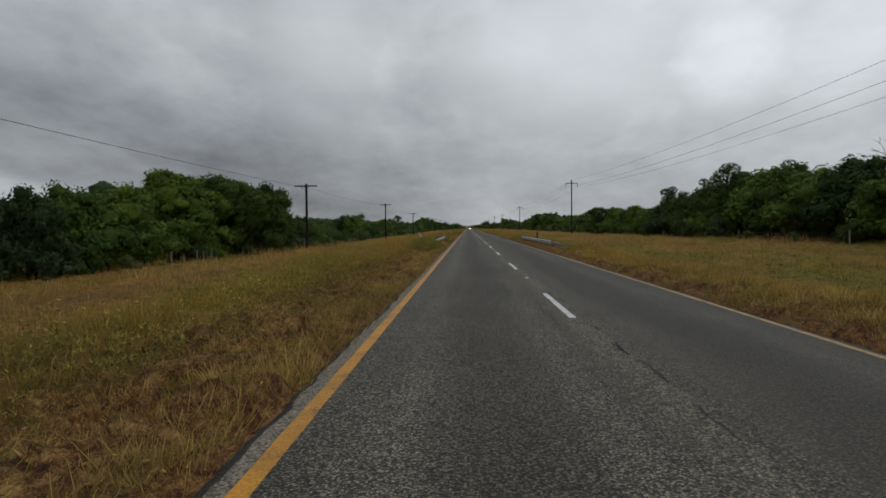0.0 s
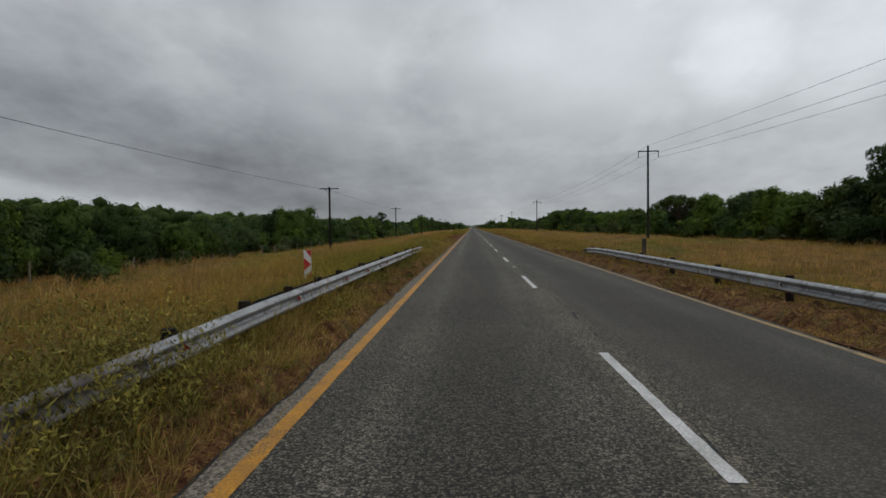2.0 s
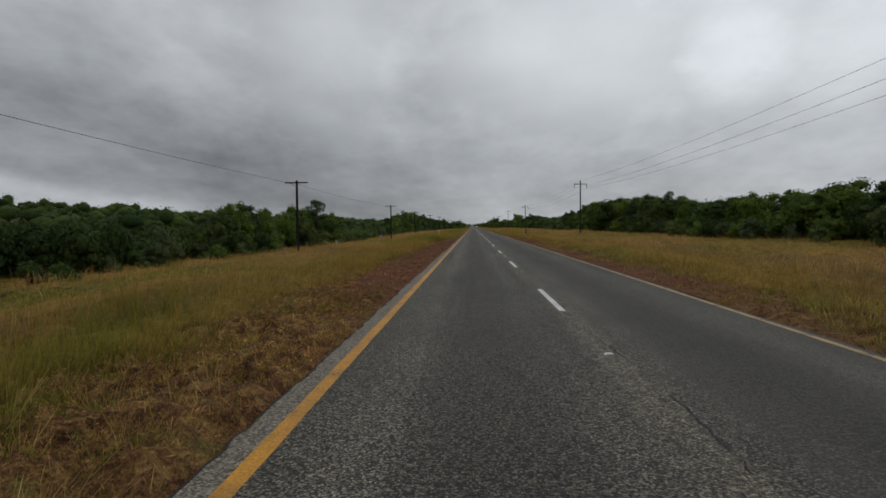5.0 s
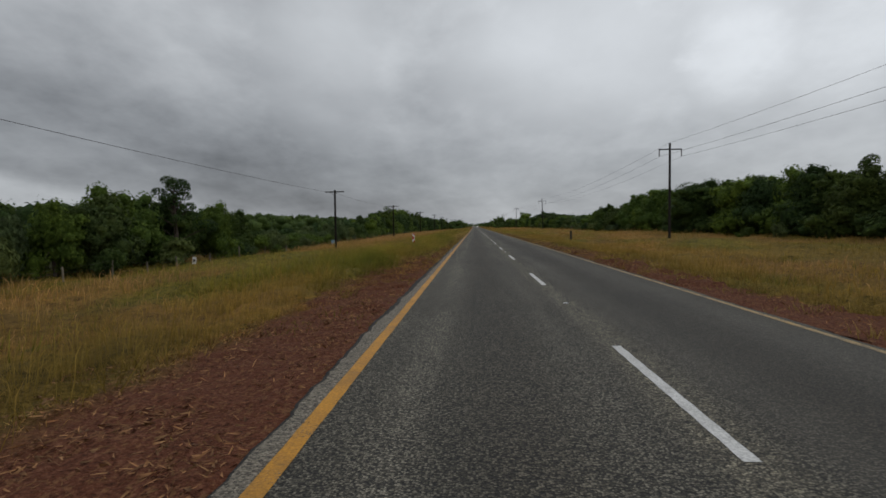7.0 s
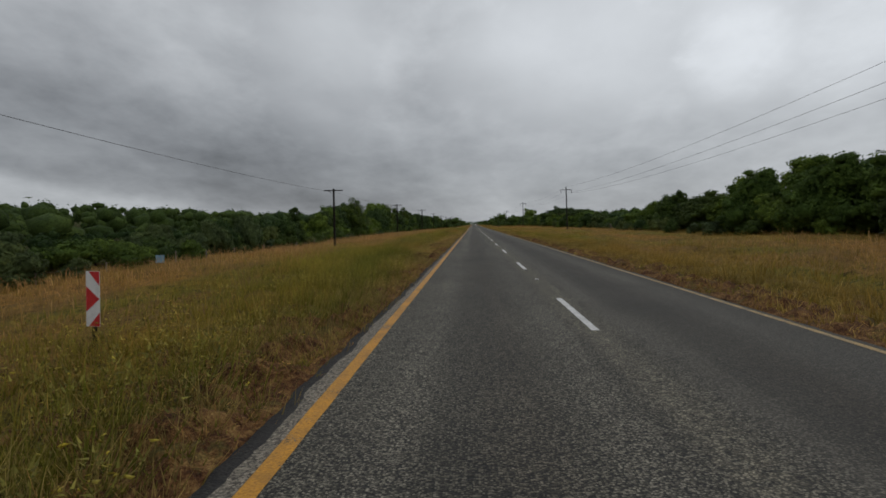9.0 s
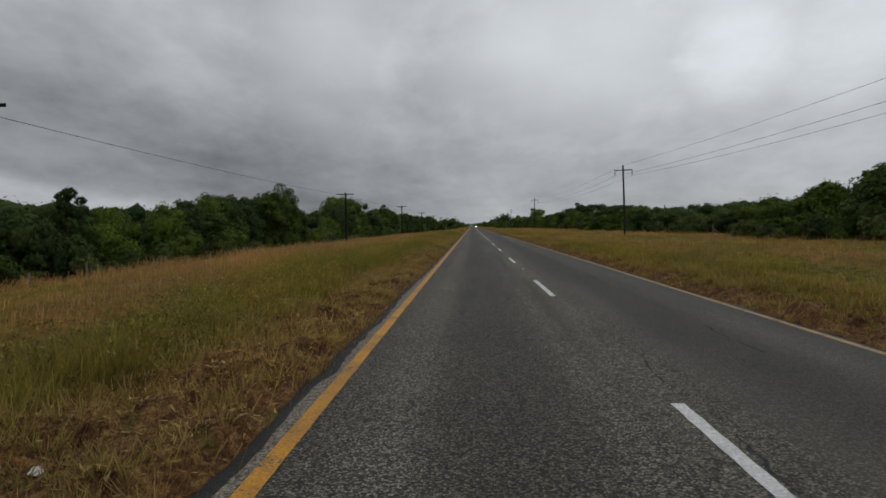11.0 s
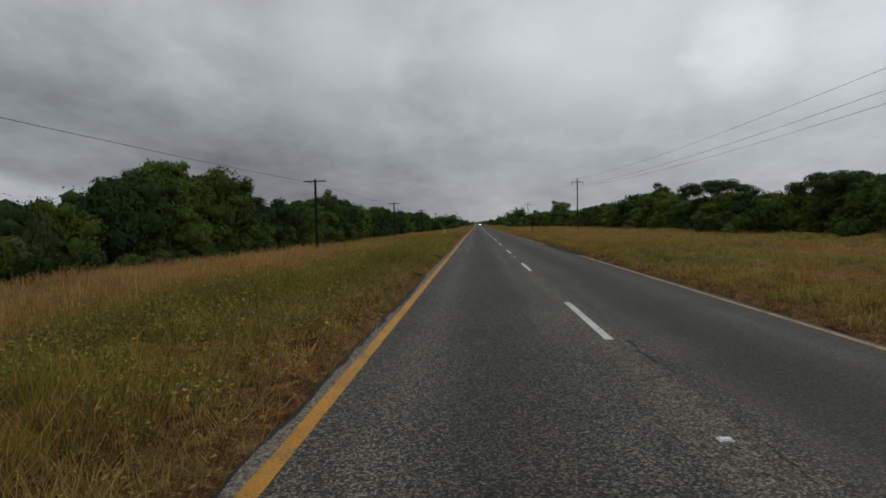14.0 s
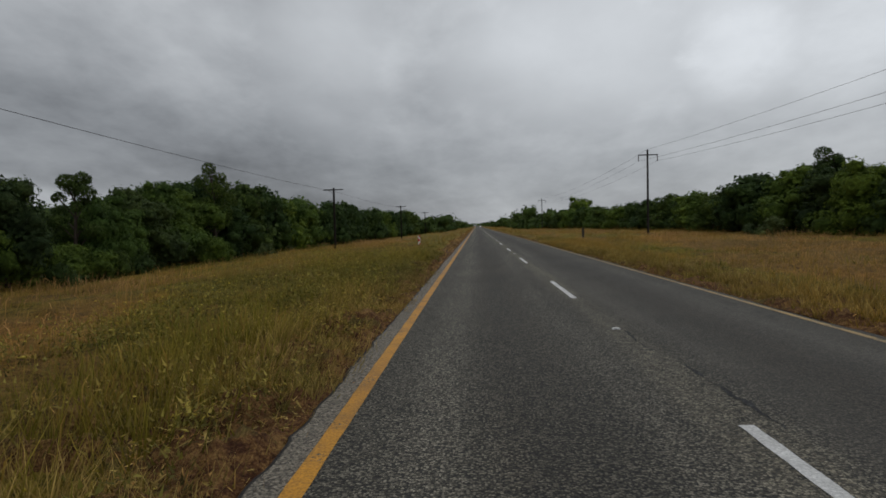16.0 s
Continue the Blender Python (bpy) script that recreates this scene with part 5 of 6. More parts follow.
def growth(side, seed, low, high, depth=99.0):
    """Tall grass behind the wall line; it keeps to its own drifts."""
    def keep(x, y):
        beyond = np.abs(x) - wall(side, y)
        own = smooth(low, high, band(x, y, seed))
        if seed == 8.0 and side < 0:
            lusher = verdant(y) * (0.6 + 0.4 * drift(x + 15, y, 1.8))
            sere = smooth(280, 288, y) * (1 - smooth(303, 310, y)) * (0.55 + 0.45 * drift(x + 35, y, 2.5))
            own = np.maximum(own, lusher) * (1 - 0.9 * pull_in(y)) * (1 - 0.75 * sere) if low > high else np.maximum(own * (1 - 0.75 * lusher), np.maximum(pull_in(y), sere))
        if seed == 5.0:
            lusher = verdant(y, 1) * (0.55 + 0.45 * drift(x + 15, y, 1.8))
            own = np.maximum(own, lusher) if low < high else own * (1 - 0.7 * lusher)
        clump = 0.30 + 0.70 * smooth(0.34, 0.52, drift(x + seed, y, 1.6))
        on = smooth(-0.45, 0.15, beyond) * (1 - pull_in(y) * (beyond < -0.3)) * (1 - smooth(depth, depth + 3, beyond)) * own * clump
        share = 0.20 + 0.66 * smooth(0.25, 0.75, drift(x + seed * 2, y, 1.7)) + 0.62 * smooth(0.3, 0.7, drift(x * 2.5 + 5, y, 13.0))
        share = np.maximum(share, (0.62 + 0.45 * drift(x + seed, y, 1.5)) * (beyond < 2.2))
        return on, share * np.maximum(0.55 + 0.45 * smooth(-0.45, 0.25, beyond), 0.95 * pull_in(y))
    return keep


def front(side, low, high):
    """The thick front of the tall growth, where it faces the road."""
    def keep(x, y):
        beyond = np.abs(x) - wall(side, y)
        own = smooth(low, high, band(x, y, 8.0 if side < 0 else 5.0))
        clump = smooth(0.28, 0.5, drift(x + 41, y, 0.9))
        if side < 0:
            own = np.maximum(own * (1 - 0.8 * verdant(y)), pull_in(y))
        else:
            own = own * (1 - 0.6 * verdant(y, 1))
        return smooth(-0.25, 0.12, beyond) * (1 - smooth(1.3, 2.8, beyond)) * (0.12 + 0.88 * own) * (0.3 + 0.7 * clump), (0.55 + 0.5 * drift(x + 43, y, 1.2)) * (0.65 + 0.35 * smooth(-0.2, 0.5, beyond)) * (1 - 0.45 * (side > 0) * (1 - smooth(38, 80, y)))
    return keep


def grass_bed(side, label):
    """The dense lower growth of the field: a lumpy mass that the blades stand in."""
    y = np.concatenate([np.arange(-12, 400, 0.4), np.arange(400, 800, 3.0)])
    x = np.concatenate([np.arange(3.9, 10.5, 0.24), np.arange(10.5, 30.0, 0.75)])
    gx, gy = np.meshgrid(x * side, y)
    far = np.abs(gx)
    beyond = far - wall(side, gy)
    rs = np.random.RandomState(40 + side)
    hump = 0.28 + 0.30 * drift(gx + 6, gy, 2.0) + 0.62 * smooth(0.3, 0.7, drift(gx * 2.5 + 5, gy, 13.0))
    lump = (drift(gx, gy, 0.6) - 0.5) * 0.46 + (rs.rand(*gx.shape) - 0.5) * 0.10
    h = (hump * 0.21 + lump * (0.45 + 0.5 * hump)) * smooth(-0.25, 0.40, beyond) - 0.06 * (1 - smooth(-0.3, 0.1, beyond))
    v = np.stack([gx + rs.normal(size=gx.shape) * 0.05, gy + rs.normal(size=gx.shape) * 0.07, ground_z(gx, gy) + h], -1)
    nx, ny = len(x), len(y)
    i = (np.arange(ny - 1)[:, None] * nx + np.arange(nx - 1)[None, :]).ravel()
    quad = np.stack([i, i + 1, i + nx + 1, i + nx] if side > 0 else [i, i + nx, i + nx + 1, i + 1], -1)
    standing = (h.ravel() > -0.05)
    quad = quad[standing[quad].any(axis=1)]
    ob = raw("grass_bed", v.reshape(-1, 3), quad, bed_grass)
    if side < 0:
        green = np.where(far < 9.5, np.maximum(smooth(0.60, 0.40, band(gx, gy, 8.0)) * (1 - 0.7 * smooth(280, 288, gy) * (1 - smooth(303, 310, gy))), 0.85 * verdant(gy)) * (1 - 0.9 * pull_in(gy)), smooth(0.46, 0.60, band(gx, gy, 31.0)))
        russet = smooth(0.47, 0.60, band(gx, gy, 21.0)) * smooth(5.5, 7.5, far)
    else:
        green = np.where(far < 11, np.maximum(smooth(0.42, 0.60, band(gx, gy, 5.0)), 0.8 * verdant(gy, 1)), smooth(0.50, 0.64, band(gx, gy, 47.0)))
        russet = smooth(0.47, 0.60, band(gx, gy, 39.0)) * smooth(6.0, 8.0, far)
    for name, share in (("lush", green), ("seed", russet)):
        ob.data.attributes.new(name, "FLOAT", "POINT").data.foreach_set("value", share.ravel().astype(np.float32))
    return tagged(ob, label, "grass", kind="stuff")


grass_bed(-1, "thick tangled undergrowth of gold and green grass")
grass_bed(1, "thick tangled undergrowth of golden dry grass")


thatch_bed(-1, 0.10, 0.12, "matted orange-brown thatch on the road's shoulder")
thatch_bed(1, 0.2, 0.25, "matted brown thatch on the far shoulder")
def fringe(side, green=False):
    """Where low straw and olive grass fill the shoulder up to the asphalt."""
    where = [(0, 0.9), (34, 0.95), (40, 1.0), (98, 1.0), (108, 0.4), (118, 0.0), (166, 0.0), (184, 0.25), (206, 0.5), (226, 0.55), (262, 0.95), (280, 1.0), (318, 1.0), (324, 1.0), (400, 1.0)]
    if side > 0:
        where = [(0, 1.0), (112, 1.0), (122, 0.25), (168, 0.2), (200, 0.45), (250, 0.9), (310, 1.0), (400, 1.0)]

    def keep(x, y):
        far = np.abs(x)
        edge = (3.345 + ledge_at(y) if side < 0 else 3.43) + 0.10 * (drift(x * 0 + 2, y, 0.7) - 0.5)
        on = np.interp(y, [p[0] for p in where], [p[1] for p in where])
        on = smooth(0.62, 0.30, drift(x + 61, y, 0.9) - 0.30 * (on - 0.4)) * np.minimum(on * 1.6, 1)
        short = 1 - 0.5 * smooth(40, 46, y) * (1 - (smooth(80, 86, y) if side > 0 else smooth(68, 71, y))) * (1 if side > 0 else smooth(57, 61, y))
        if side < 0:
            on = on * (1 - 0.85 * smooth(4.05, 4.45, far) * (1 - smooth(34, 40, y)))
        if green:
            on = on * (1 - 0.92 * smooth(216, 228, y) * (1 - smooth(272, 286, y))) * (1 - 0.85 * smooth(302, 308, y) * (1 - smooth(320, 328, y)))
        return on * smooth(edge, edge + 0.10, far) * (1 - smooth(0.3, 1.0 + 0.6 * (side > 0), far - wall(side, y))), short * (0.40 + 0.60 * drift(x + 71, y, 0.8) + 0.6 * smooth(-1.0, 0.2, far - wall(side, y)))
    return keep


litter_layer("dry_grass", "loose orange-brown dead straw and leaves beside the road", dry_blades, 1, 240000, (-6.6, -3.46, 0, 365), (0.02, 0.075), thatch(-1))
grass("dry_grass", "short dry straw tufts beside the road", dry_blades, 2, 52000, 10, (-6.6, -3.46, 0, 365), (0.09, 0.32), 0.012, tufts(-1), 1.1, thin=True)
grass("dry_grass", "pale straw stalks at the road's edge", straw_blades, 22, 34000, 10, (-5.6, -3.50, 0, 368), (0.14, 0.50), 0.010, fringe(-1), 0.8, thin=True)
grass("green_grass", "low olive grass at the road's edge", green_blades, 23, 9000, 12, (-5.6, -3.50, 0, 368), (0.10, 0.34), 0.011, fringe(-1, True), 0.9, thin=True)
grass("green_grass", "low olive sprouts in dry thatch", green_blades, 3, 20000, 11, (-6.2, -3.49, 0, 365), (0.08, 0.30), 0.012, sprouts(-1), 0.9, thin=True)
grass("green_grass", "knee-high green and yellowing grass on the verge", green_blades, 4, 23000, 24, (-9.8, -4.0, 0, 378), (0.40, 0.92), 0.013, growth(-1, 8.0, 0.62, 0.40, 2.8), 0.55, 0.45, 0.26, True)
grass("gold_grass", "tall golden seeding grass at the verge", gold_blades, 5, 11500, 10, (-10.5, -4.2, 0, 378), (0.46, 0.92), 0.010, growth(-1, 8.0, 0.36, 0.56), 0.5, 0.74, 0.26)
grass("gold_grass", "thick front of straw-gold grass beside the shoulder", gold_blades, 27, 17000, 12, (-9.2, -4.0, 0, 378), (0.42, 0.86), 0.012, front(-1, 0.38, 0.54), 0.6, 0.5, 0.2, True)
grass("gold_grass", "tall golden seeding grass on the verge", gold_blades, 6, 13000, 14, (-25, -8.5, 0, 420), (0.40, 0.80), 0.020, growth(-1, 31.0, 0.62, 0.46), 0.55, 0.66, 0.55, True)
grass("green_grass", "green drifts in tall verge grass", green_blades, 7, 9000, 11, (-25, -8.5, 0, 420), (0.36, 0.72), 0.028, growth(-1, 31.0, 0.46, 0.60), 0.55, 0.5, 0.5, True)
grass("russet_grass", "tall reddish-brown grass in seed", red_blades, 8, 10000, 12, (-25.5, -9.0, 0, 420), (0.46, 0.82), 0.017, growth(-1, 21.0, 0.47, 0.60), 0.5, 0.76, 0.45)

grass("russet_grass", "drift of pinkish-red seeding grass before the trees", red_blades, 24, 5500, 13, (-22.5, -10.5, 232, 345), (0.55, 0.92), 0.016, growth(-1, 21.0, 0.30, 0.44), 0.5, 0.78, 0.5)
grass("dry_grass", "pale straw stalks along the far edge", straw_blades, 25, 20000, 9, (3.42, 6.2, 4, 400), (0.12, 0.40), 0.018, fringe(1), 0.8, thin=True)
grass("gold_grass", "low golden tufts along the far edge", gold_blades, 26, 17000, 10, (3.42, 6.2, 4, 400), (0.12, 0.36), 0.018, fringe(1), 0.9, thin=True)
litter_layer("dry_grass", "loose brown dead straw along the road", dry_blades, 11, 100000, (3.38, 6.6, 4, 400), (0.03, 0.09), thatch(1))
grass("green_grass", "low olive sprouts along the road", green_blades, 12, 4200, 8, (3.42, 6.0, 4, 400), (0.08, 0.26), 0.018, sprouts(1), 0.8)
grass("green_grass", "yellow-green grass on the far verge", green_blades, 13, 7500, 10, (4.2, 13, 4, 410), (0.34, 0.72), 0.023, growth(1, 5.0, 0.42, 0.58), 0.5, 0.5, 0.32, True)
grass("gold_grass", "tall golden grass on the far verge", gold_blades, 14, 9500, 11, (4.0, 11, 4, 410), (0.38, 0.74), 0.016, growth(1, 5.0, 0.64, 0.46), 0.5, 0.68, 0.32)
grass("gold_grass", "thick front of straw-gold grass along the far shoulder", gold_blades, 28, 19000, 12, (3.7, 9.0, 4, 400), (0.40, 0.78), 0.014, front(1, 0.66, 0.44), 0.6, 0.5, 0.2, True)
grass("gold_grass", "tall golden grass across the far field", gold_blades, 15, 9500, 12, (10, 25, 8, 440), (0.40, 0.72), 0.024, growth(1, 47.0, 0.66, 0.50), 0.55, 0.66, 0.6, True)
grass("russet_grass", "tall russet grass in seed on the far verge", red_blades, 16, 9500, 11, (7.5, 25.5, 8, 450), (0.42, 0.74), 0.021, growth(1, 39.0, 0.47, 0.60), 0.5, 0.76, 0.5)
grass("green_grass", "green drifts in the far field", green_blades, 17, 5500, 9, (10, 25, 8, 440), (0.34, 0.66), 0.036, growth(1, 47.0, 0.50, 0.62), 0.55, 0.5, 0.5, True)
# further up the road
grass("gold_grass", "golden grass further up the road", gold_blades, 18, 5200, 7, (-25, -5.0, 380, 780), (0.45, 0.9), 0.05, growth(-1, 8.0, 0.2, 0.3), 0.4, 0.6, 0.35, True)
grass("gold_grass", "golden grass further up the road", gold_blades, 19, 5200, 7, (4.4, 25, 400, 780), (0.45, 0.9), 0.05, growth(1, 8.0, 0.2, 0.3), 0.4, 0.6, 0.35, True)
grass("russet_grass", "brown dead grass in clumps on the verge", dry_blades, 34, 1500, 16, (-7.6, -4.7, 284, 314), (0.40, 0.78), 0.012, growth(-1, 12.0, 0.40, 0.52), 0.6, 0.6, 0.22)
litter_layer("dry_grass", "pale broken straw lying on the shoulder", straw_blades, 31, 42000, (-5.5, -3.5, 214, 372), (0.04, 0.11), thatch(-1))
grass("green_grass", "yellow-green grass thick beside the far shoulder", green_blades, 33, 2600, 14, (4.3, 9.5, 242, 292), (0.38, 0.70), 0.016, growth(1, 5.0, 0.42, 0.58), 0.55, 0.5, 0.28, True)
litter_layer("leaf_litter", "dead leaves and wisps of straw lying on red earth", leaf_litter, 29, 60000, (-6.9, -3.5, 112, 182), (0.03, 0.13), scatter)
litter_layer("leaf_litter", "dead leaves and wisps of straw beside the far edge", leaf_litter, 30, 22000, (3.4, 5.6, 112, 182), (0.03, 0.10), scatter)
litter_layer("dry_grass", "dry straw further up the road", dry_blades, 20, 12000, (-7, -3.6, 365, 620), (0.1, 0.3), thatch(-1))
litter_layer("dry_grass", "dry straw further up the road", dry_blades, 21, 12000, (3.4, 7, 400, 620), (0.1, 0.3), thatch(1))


# broad-leaved weeds in clumps, some with small yellow heads
def weeds(seed, count, region, label, heads, dense=0.0, grow=1.0, leaf=1.0):
    rs = np.random.RandomState(seed)
    x0, x1, y0, y1 = region
    x, y = rs.uniform(x0, x1, count), rs.uniform(y0, y1, count)
    ok = rs.rand(count) < np.clip(smooth(0.40, 0.60, drift(x + 33, y, 2.0)) + dense, 0, 1)
    x, y = x[ok], y[ok]
    n, k = len(x), 26
    tall = grow * rs.uniform(0.25, 0.82, n) * (0.55 + 0.45 * smooth(3.9, 5.0, np.abs(x)))
    wide = rs.uniform(0.05, 0.15, n)
    base = np.stack([x, y, ground_z(x, y)], -1)
    sway = rs.normal(size=(n, 1, 2)) * 0.12
    u = rs.rand(n, k) ** 0.75
    a = rs.uniform(0, 2 * np.pi, (n, k))
    r = wide[:, None] * rs.uniform(0.1, 1.0, (n, k)) * (0.4 + u)
    at = base[:, None] + np.stack([np.cos(a) * r + sway[..., 0] * u, np.sin(a) * r + sway[..., 1] * u, u * tall[:, None]], -1)
    out = np.stack([np.cos(a), np.sin(a), rs.uniform(0.0, 1.8, (n, k))], -1)
    out /= np.linalg.norm(out, axis=-1, keepdims=True)
    across = np.stack([-np.sin(a), np.cos(a), rs.uniform(-0.4, 0.4, (n, k))], -1)
    size = leaf * rs.uniform(0.022, 0.060, (n, k, 1))
    v = np.stack([at - across * size * 0.24, at + across * size * 0.24, at + out * size * 1.5], 2).reshape(-1, 3)
    ob = raw("weeds", v, np.arange(len(v)).reshape(-1, 3), weed_leaves)
    grown = ob.data.attributes.new("along", "FLOAT", "POINT")
    grown.data.foreach_set("value", np.repeat(u.ravel().astype(np.float32), 3))
    tagged(ob, label, "weeds", kind="stuff")
    if not heads:
        return
    m = n * heads
    pick = rs.randint(0, n, m)
    c = base[pick] + np.stack([sway[pick, 0, 0] + rs.normal(size=m) * 0.10, sway[pick, 0, 1] + rs.normal(size=m) * 0.10, tall[pick] * rs.uniform(0.85, 1.2, m)], -1)
    q = rs.uniform(0.012, 0.030, (m, 1))
    v = (c[:, None] + rs.normal(size=(m, 4, 3)) * q[:, None] * np.array([0.75, 0.75, 0.40])).reshape(-1, 3)
    i = np.arange(m)[:, None] * 4
    f = np.concatenate([i + [t] for t in ([0, 1, 3], [1, 2, 3], [2, 0, 3], [1, 0, 2])])
    ob = raw("yellow_flowers", v, f, flower_yellow)
    grown = ob.data.attributes.new("along", "FLOAT", "POINT")
    grown.data.foreach_set("value", np.ones(len(v), np.float32))
    tagged(ob, "small yellow flower heads on verge weeds", "flowers", kind="stuff")


weeds(61, 3200, (-6.8, -4.0, 40, 98), "leafy green weeds around the guardrail", 3, 0.15, 0.9, 1.0)
weeds(68, 1500, (-5.9, -4.0, 40.0, 50.5), "tall leafy weeds over the sunken rail end", 1, 1.0, 1.4)
weeds(70, 700, (-5.6, -4.1, 79.5, 90), "tall leafy weeds over the rail's far end", 2, 1.0, 1.3)
weeds(69, 350, (4.4, 6.2, 38, 43.2), "tall dry weeds over the far rail end", 0, 1.0, 1.1)
weeds(62, 8000, (-9.0, -3.85, 308, 380), "leafy green weeds with yellow heads", 3, 0.25, 1.0, 1.05)
weeds(63, 2600, (-7.5, -4.0, 182, 232), "leafy weeds in the verge grass", 2, 0.1, 0.8)
weeds(65, 1500, (-7.5, -4.3, 276, 304), "brown-green weeds in the verge grass", 1)
weeds(66, 1900, (-9.0, -5.2, 2, 42), "leafy weeds in tall verge grass", 1)
weeds(67, 2600, (-8.5, -5.3, 236, 276), "leafy weeds in tall verge grass", 1, 0.2, 1.1)
weeds(64, 1300, (4.0, 8.0, 76, 112), "yellow-headed weeds on the far verge", 3, 0.2)



def low_herb(x, y, wide, tall, seed):
    """A spreading leafy plant: many small leaves on short stems round a crown."""
    rs = np.random.RandomState(seed)
    ob = thing("weed", "low spreading green weed at the asphalt's edge", "weed", "low weeds")
    base = float(ground_z(x, y)) + float(mat_height(x, y)) * 0.5
    bm = bmesh.new()
    tips = []
    for k in range(16):
        a, r = rs.uniform(0, 2 * math.pi), wide * 0.5 * rs.uniform(0.3, 1.0)
        tip = Vector((x + r * math.cos(a), y + r * math.sin(a), base + tall * rs.uniform(0.35, 1.0)))
        foot = Vector((x, y, base - 0.02))
        tube(bm, [foot, foot.lerp(tip, 0.5) + Vector((0, 0, tall * 0.12)), tip], [0.005, 0.004, 0.002], 4)
        tips.append((foot, tip))
    part("stem", bm, green_blades, ob)
    v = []
    for k in range(420):
        foot, tip = tips[rs.randint(16)]
        p = foot.lerp(tip, rs.uniform(0.35, 1.05)) + Vector(rs.normal(size=3) * 0.03)
        d = Vector(rs.normal(size=3) + np.array([0, 0, 0.5])).normalized()
        q = d.cross(Vector(rs.normal(size=3))).normalized()
        s = rs.uniform(0.02, 0.045)
        v += [p, p + d * s * 0.55 + q * s * 0.3, p + d * s * 1.2, p + d * s * 0.55 - q * s * 0.3]
    leaf_mass = raw("leaf_mass", np.array([tuple(p) for p in v]), np.arange(len(v)).reshape(-1, 4), herb_leaves, ob)
    tagged(leaf_mass, kind="stuff")
    return ob


for k, (x, y, wide, tall) in enumerate(((-3.68, 331.8, 0.55, 0.20), (-3.75, 322.6, 0.40, 0.16), (-3.72, 68.4, 0.42, 0.14), (-3.80, 63.8, 0.5, 0.16), (-3.74, 341.5, 0.45, 0.18))):
    low_herb(x, y, wide, tall, 300 + k)


# ---- fences ----
def fence(side, x, y0, y1, gap, seed, label):
    rs = np.random.RandomState(seed)
    ob = thing("fence", label, "fence")
    y, last = y0, None
    while y < y1:
        px = side * (x + rs.uniform(-0.15, 0.15))
        base = float(ground_z(px, y))
        h = rs.uniform(0.75, 1.25)
        tilt = rs.uniform(-0.08, 0.08, 2)
        bm = bmesh.new()
        tube(bm, [(px, y, base - 0.3), (px + tilt[0], y + tilt[1], base + h)], [0.055, 0.045], 8)
        part("post", bm, fence_wood, ob)
        here = [Vector((px + tilt[0] * u, y + tilt[1] * u, base + h * u)) for u in (0.45, 0.7, 0.93)]
        if last:
            for a, b in zip(last, here):
                bm = bmesh.new()
                tube(bm, [a, a.lerp(b, 0.5) - Vector((0, 0, 0.03)), b], [0.004] * 3, 4)
                part("wire", bm, iron, ob)
        last = here
        y += gap * rs.uniform(0.6, 1.6)
    return ob


fence(-1, 21.6, 40, 74, 1.9, 1, "bleached close-set post and wire fence in tall grass")
fence(-1, 21.6, 78, 130, 4.5, 4, "grey wooden post and wire fence in tall grass")
fence(-1, 21.8, 170, 300, 5.0, 2, "weathered post and wire fence before the thicket")
fence(1, 22.4, 40, 84, 6.0, 3, "old wooden post and wire fence in dry grass")


def fence_strainer():
    """An upright with a leaning prop, bleached nearly white."""
    ob = thing("fence_strainer", "bleached fence strainer post with a fallen prop", "fence post")
    ob.matrix_basis = pose(21.8, 297.5, float(ground_z(21.8, 297.5)))
    bm = bmesh.new()
    tube(bm, [(0, 0, -0.3), (-0.03, 0, 1.25)], [0.07, 0.06], 9)
    part("post", bm, fence_wood, ob)
    bm = bmesh.new()
    tube(bm, [(0.0, -0.05, 0.9), (0.75, -0.15, 0.02)], [0.05, 0.05], 8)
    part("prop", bm, fence_wood, ob)


fence_strainer()


def marker_stone(x, y, tall, label):
    ob = thing("marker_post", label, "marker post", "marker posts")
    ob.matrix_basis = pose(x, y, float(ground_z(x, y)), 0, 4, 20)
    bm = bmesh.new()
    box(bm, -0.12, 0.12, -0.08, 0.08, -0.2, tall, 0.03)
    part("body", bm, litter_white, ob)
    bm = bmesh.new()
    box(bm, -0.07, 0.07, -0.084, -0.078, tall * 0.55, tall * 0.8)
    part("band", bm, iron, ob, "dark painted band")


marker_stone(-21.0, 191.0, 0.72, "small white marker post in tall grass")


def blue_board(x, y):
    """A small board leaning on its two stakes."""
    ob = thing("sign_board", "small faded pale blue board low in the grass", "sign")
    ob.matrix_basis = pose(x, y, float(ground_z(x, y)), 0, 0, 8)
    bm = bmesh.new()
    box(bm, -0.25, 0.25, -0.012, 0.012, 0.45, 0.92, 0.006)
    part("board", bm, pale_blue, ob)
    for px in (-0.2, 0.2):
        bm = bmesh.new()
        tube(bm, [(px, 0.035, -0.3), (px, 0.035, 0.88)], [0.022, 0.022], 7)
        part("stake", bm, fence_wood, ob)


blue_board(-20.7, 229.5)


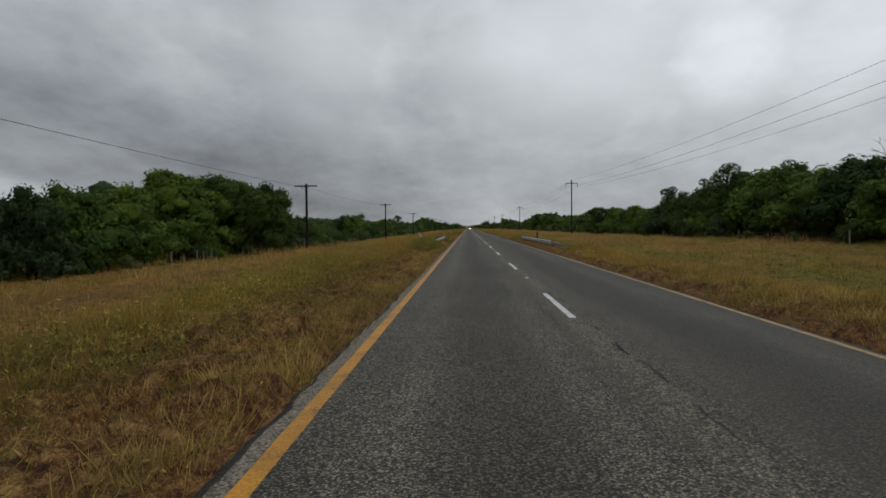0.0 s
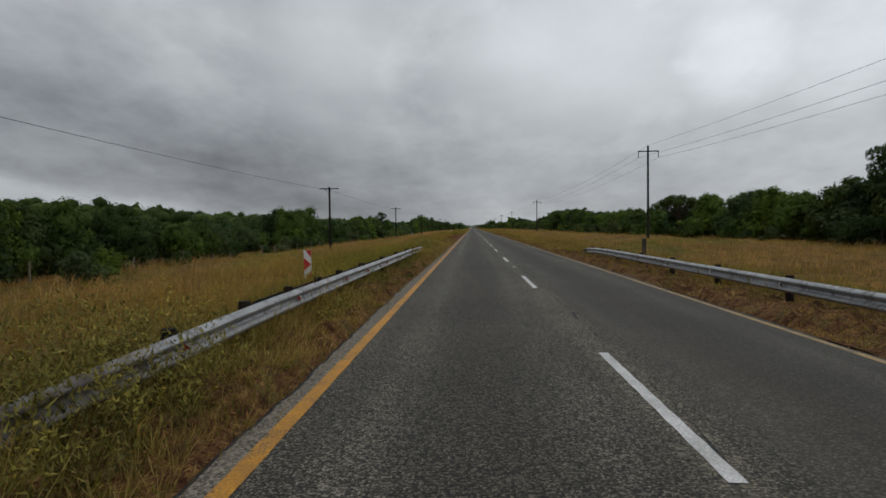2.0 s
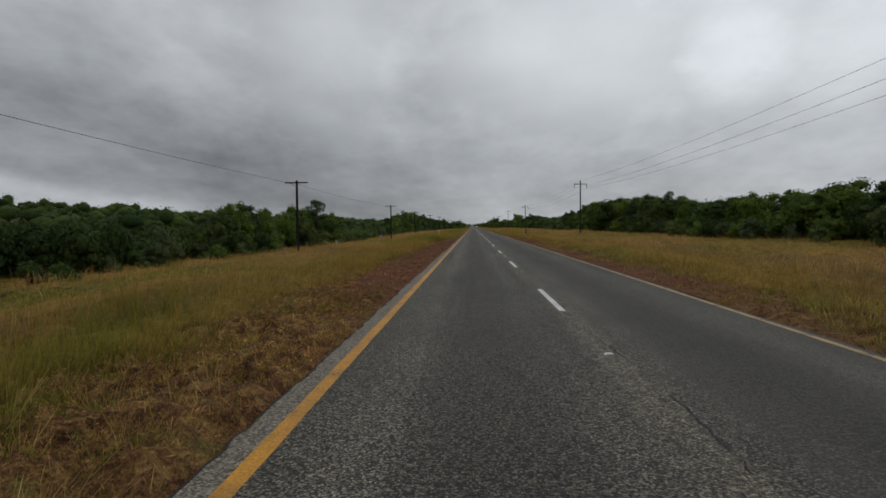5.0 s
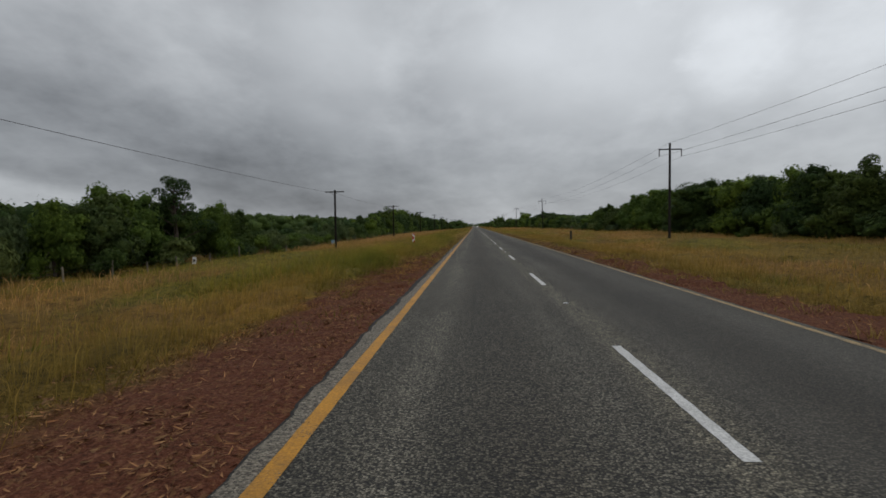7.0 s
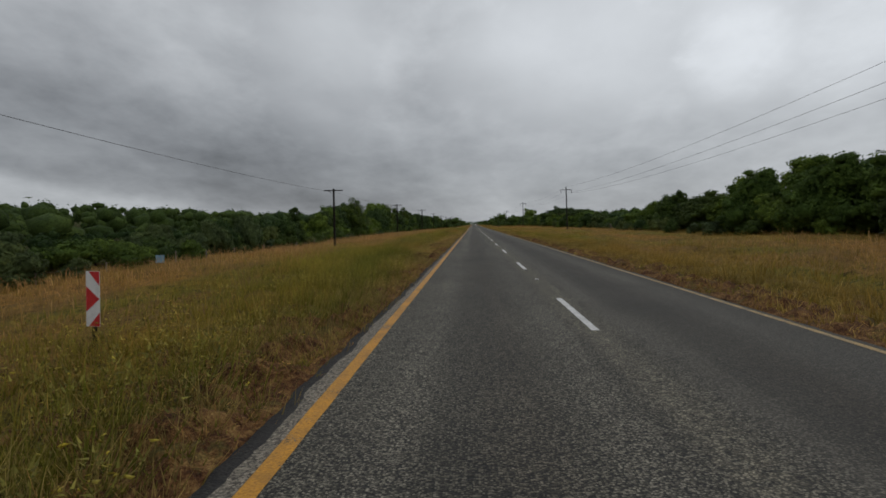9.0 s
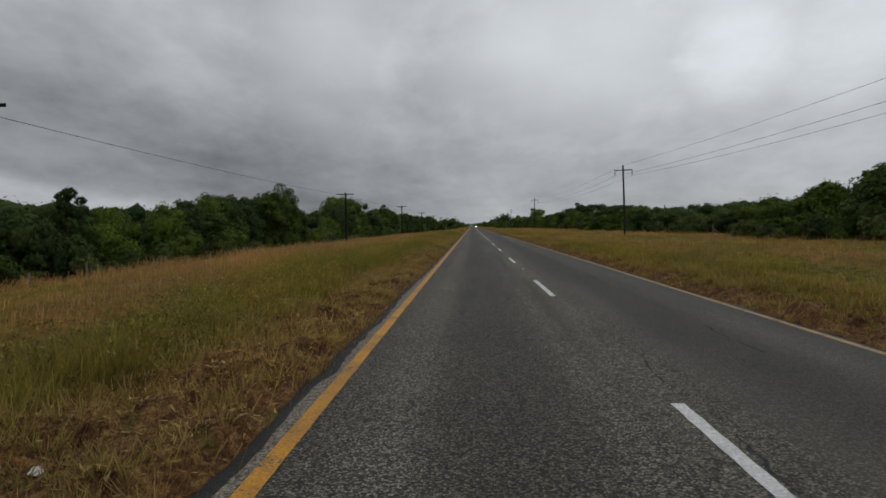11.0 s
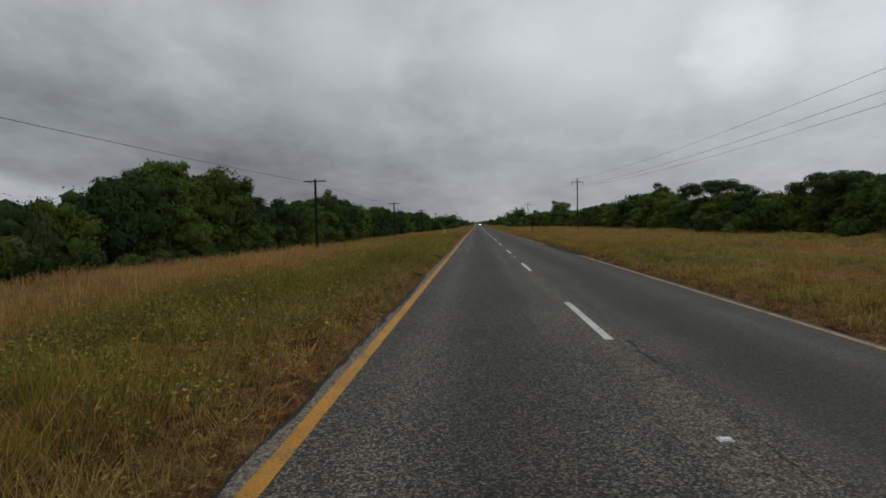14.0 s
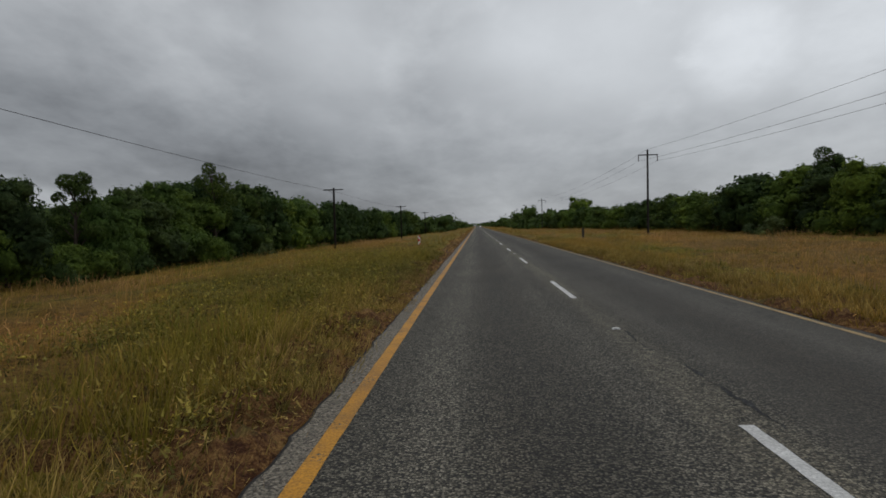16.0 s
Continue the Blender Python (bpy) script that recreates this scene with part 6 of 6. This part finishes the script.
# ---- litter and sticks ----
def crumple(name, label, category, x, y, z, size, mat, seed, squash=(1, 1, 0.6)):
    bm = bmesh.new()
    bmesh.ops.create_icosphere(bm, subdivisions=3, radius=1.0)
    for v in bm.verts:
        k = 1 + 0.45 * noise.noise(v.co * 1.7 + Vector((seed, 0, 0))) + 0.2 * noise.noise(v.co * 4.1 + Vector((0, seed, 0)))
        v.co = Vector((v.co.x * size * squash[0] * k, v.co.y * size * squash[1] * k, v.co.z * size * squash[2] * k))
    ob = part(name, bm, mat)
    ob.matrix_basis = pose(x, y, z, 0, 0, seed * 40)
    return tagged(ob, label, category)


def drop(x, y):
    return float(ground_z(x, y)) + float(mat_height(np.array(x), np.array(y)))


crumple("plastic_bag", "crumpled bright orange plastic bag in grass", "litter", -5.3, 40.2, drop(-5.3, 40.2) + 0.08, 0.13, litter_orange, 1.0, (1, 1, 0.9))
crumple("litter_scrap", "crumpled white litter in the verge", "litter", -4.5, 188.8, drop(-4.5, 188.8) + 0.02, 0.045, litter_white, 2.0)
crumple("litter_scrap", "flattened white litter on dry thatch", "litter", -4.95, 242.5, drop(-4.95, 242.5) + 0.03, 0.08, litter_white, 3.0, (1, 0.6, 0.35))
crumple("litter_scrap", "pale plastic scrap at the road edge", "litter", -4.3, 241.95, drop(-4.3, 241.95) + 0.02, 0.05, litter_white, 4.0, (1, 0.6, 0.5))
crumple("litter_scrap", "white plastic scrap in green weeds", "litter", -3.98, 329.0, drop(-3.98, 329.0) + 0.05, 0.032, litter_white, 5.0, (0.7, 0.7, 1.4))
crumple("litter_scrap", "white scrap on the edge of the grass", "litter", -3.9, 333.2, drop(-3.9, 333.2) + 0.05, 0.032, litter_white, 6.0, (0.6, 0.6, 1.6))
crumple("stone", "rounded brown stone beside the asphalt", "stone", -3.72, 16.5, drop(-3.72, 16.5) + 0.02, 0.09, brown_stone, 7.0, (1, 1.2, 0.6))
bm = bmesh.new()
tube(bm, [(-0.2, 0, 0), (0.12, 0.05, 0.06), (0.3, 0.1, 0.17)], [0.02, 0.024, 0.015], 7)
stick = tagged(part("broken_branch", bm, fence_wood), "pale broken branch lying in the verge", "branch")
stick.matrix_basis = pose(-5.0, 309.4, drop(-5.0, 309.4) + 0.03)


# ---- far oncoming car with its lamps on ----
def far_car(x, y):
    ob = thing("car", "small distant oncoming car with headlamps lit", "car")
    ob.matrix_basis = pose(x, y, 0.0)
    bm = bmesh.new()
    outline = [(-2.1, 0.35), (-2.15, 0.8), (-1.1, 0.95), (-0.45, 1.42), (1.1, 1.45), (1.9, 0.98), (2.1, 0.9), (2.1, 0.35)]
    a = [bm.verts.new((-0.86, yy, zz)) for yy, zz in outline]
    b = [bm.verts.new((0.86, yy, zz)) for yy, zz in outline]
    bm.faces.new(a)
    bm.faces.new(list(reversed(b)))
    for i in range(len(a)):
        j = (i + 1) % len(a)
        bm.faces.new((a[i], b[i], b[j], a[j]))
    bmesh.ops.recalc_face_normals(bm, faces=bm.faces)
    bmesh.ops.bevel(bm, geom=list(bm.edges), offset=0.05, segments=2, affect="EDGES")
    part("body", bm, car_paint, ob)
    bm = bmesh.new()
    v = [bm.verts.new(p) for p in ((-0.7, -1.09, 1.0), (0.7, -1.09, 1.0), (0.64, -0.52, 1.39), (-0.64, -0.52, 1.39))]
    bm.faces.new(v)
    part("windscreen", bm, glass, ob)
    for s in (-1, 1):
        bm = bmesh.new()
        made = bmesh.ops.create_icosphere(bm, subdivisions=2, radius=0.11)["verts"]
        bmesh.ops.translate(bm, verts=made, vec=(s * 0.62, -2.16, 0.68))
        part("headlamp", bm, headlamp, ob, "lit white headlamp")
        for wy in (-1.3, 1.3):
            bm = bmesh.new()
            tube(bm, [(s * 0.9, wy, 0.31), (s * 0.68, wy, 0.31)], [0.31, 0.31], 16)
            part("wheel", bm, tyre_rubber, ob)


far_car(1.55, 860.0)
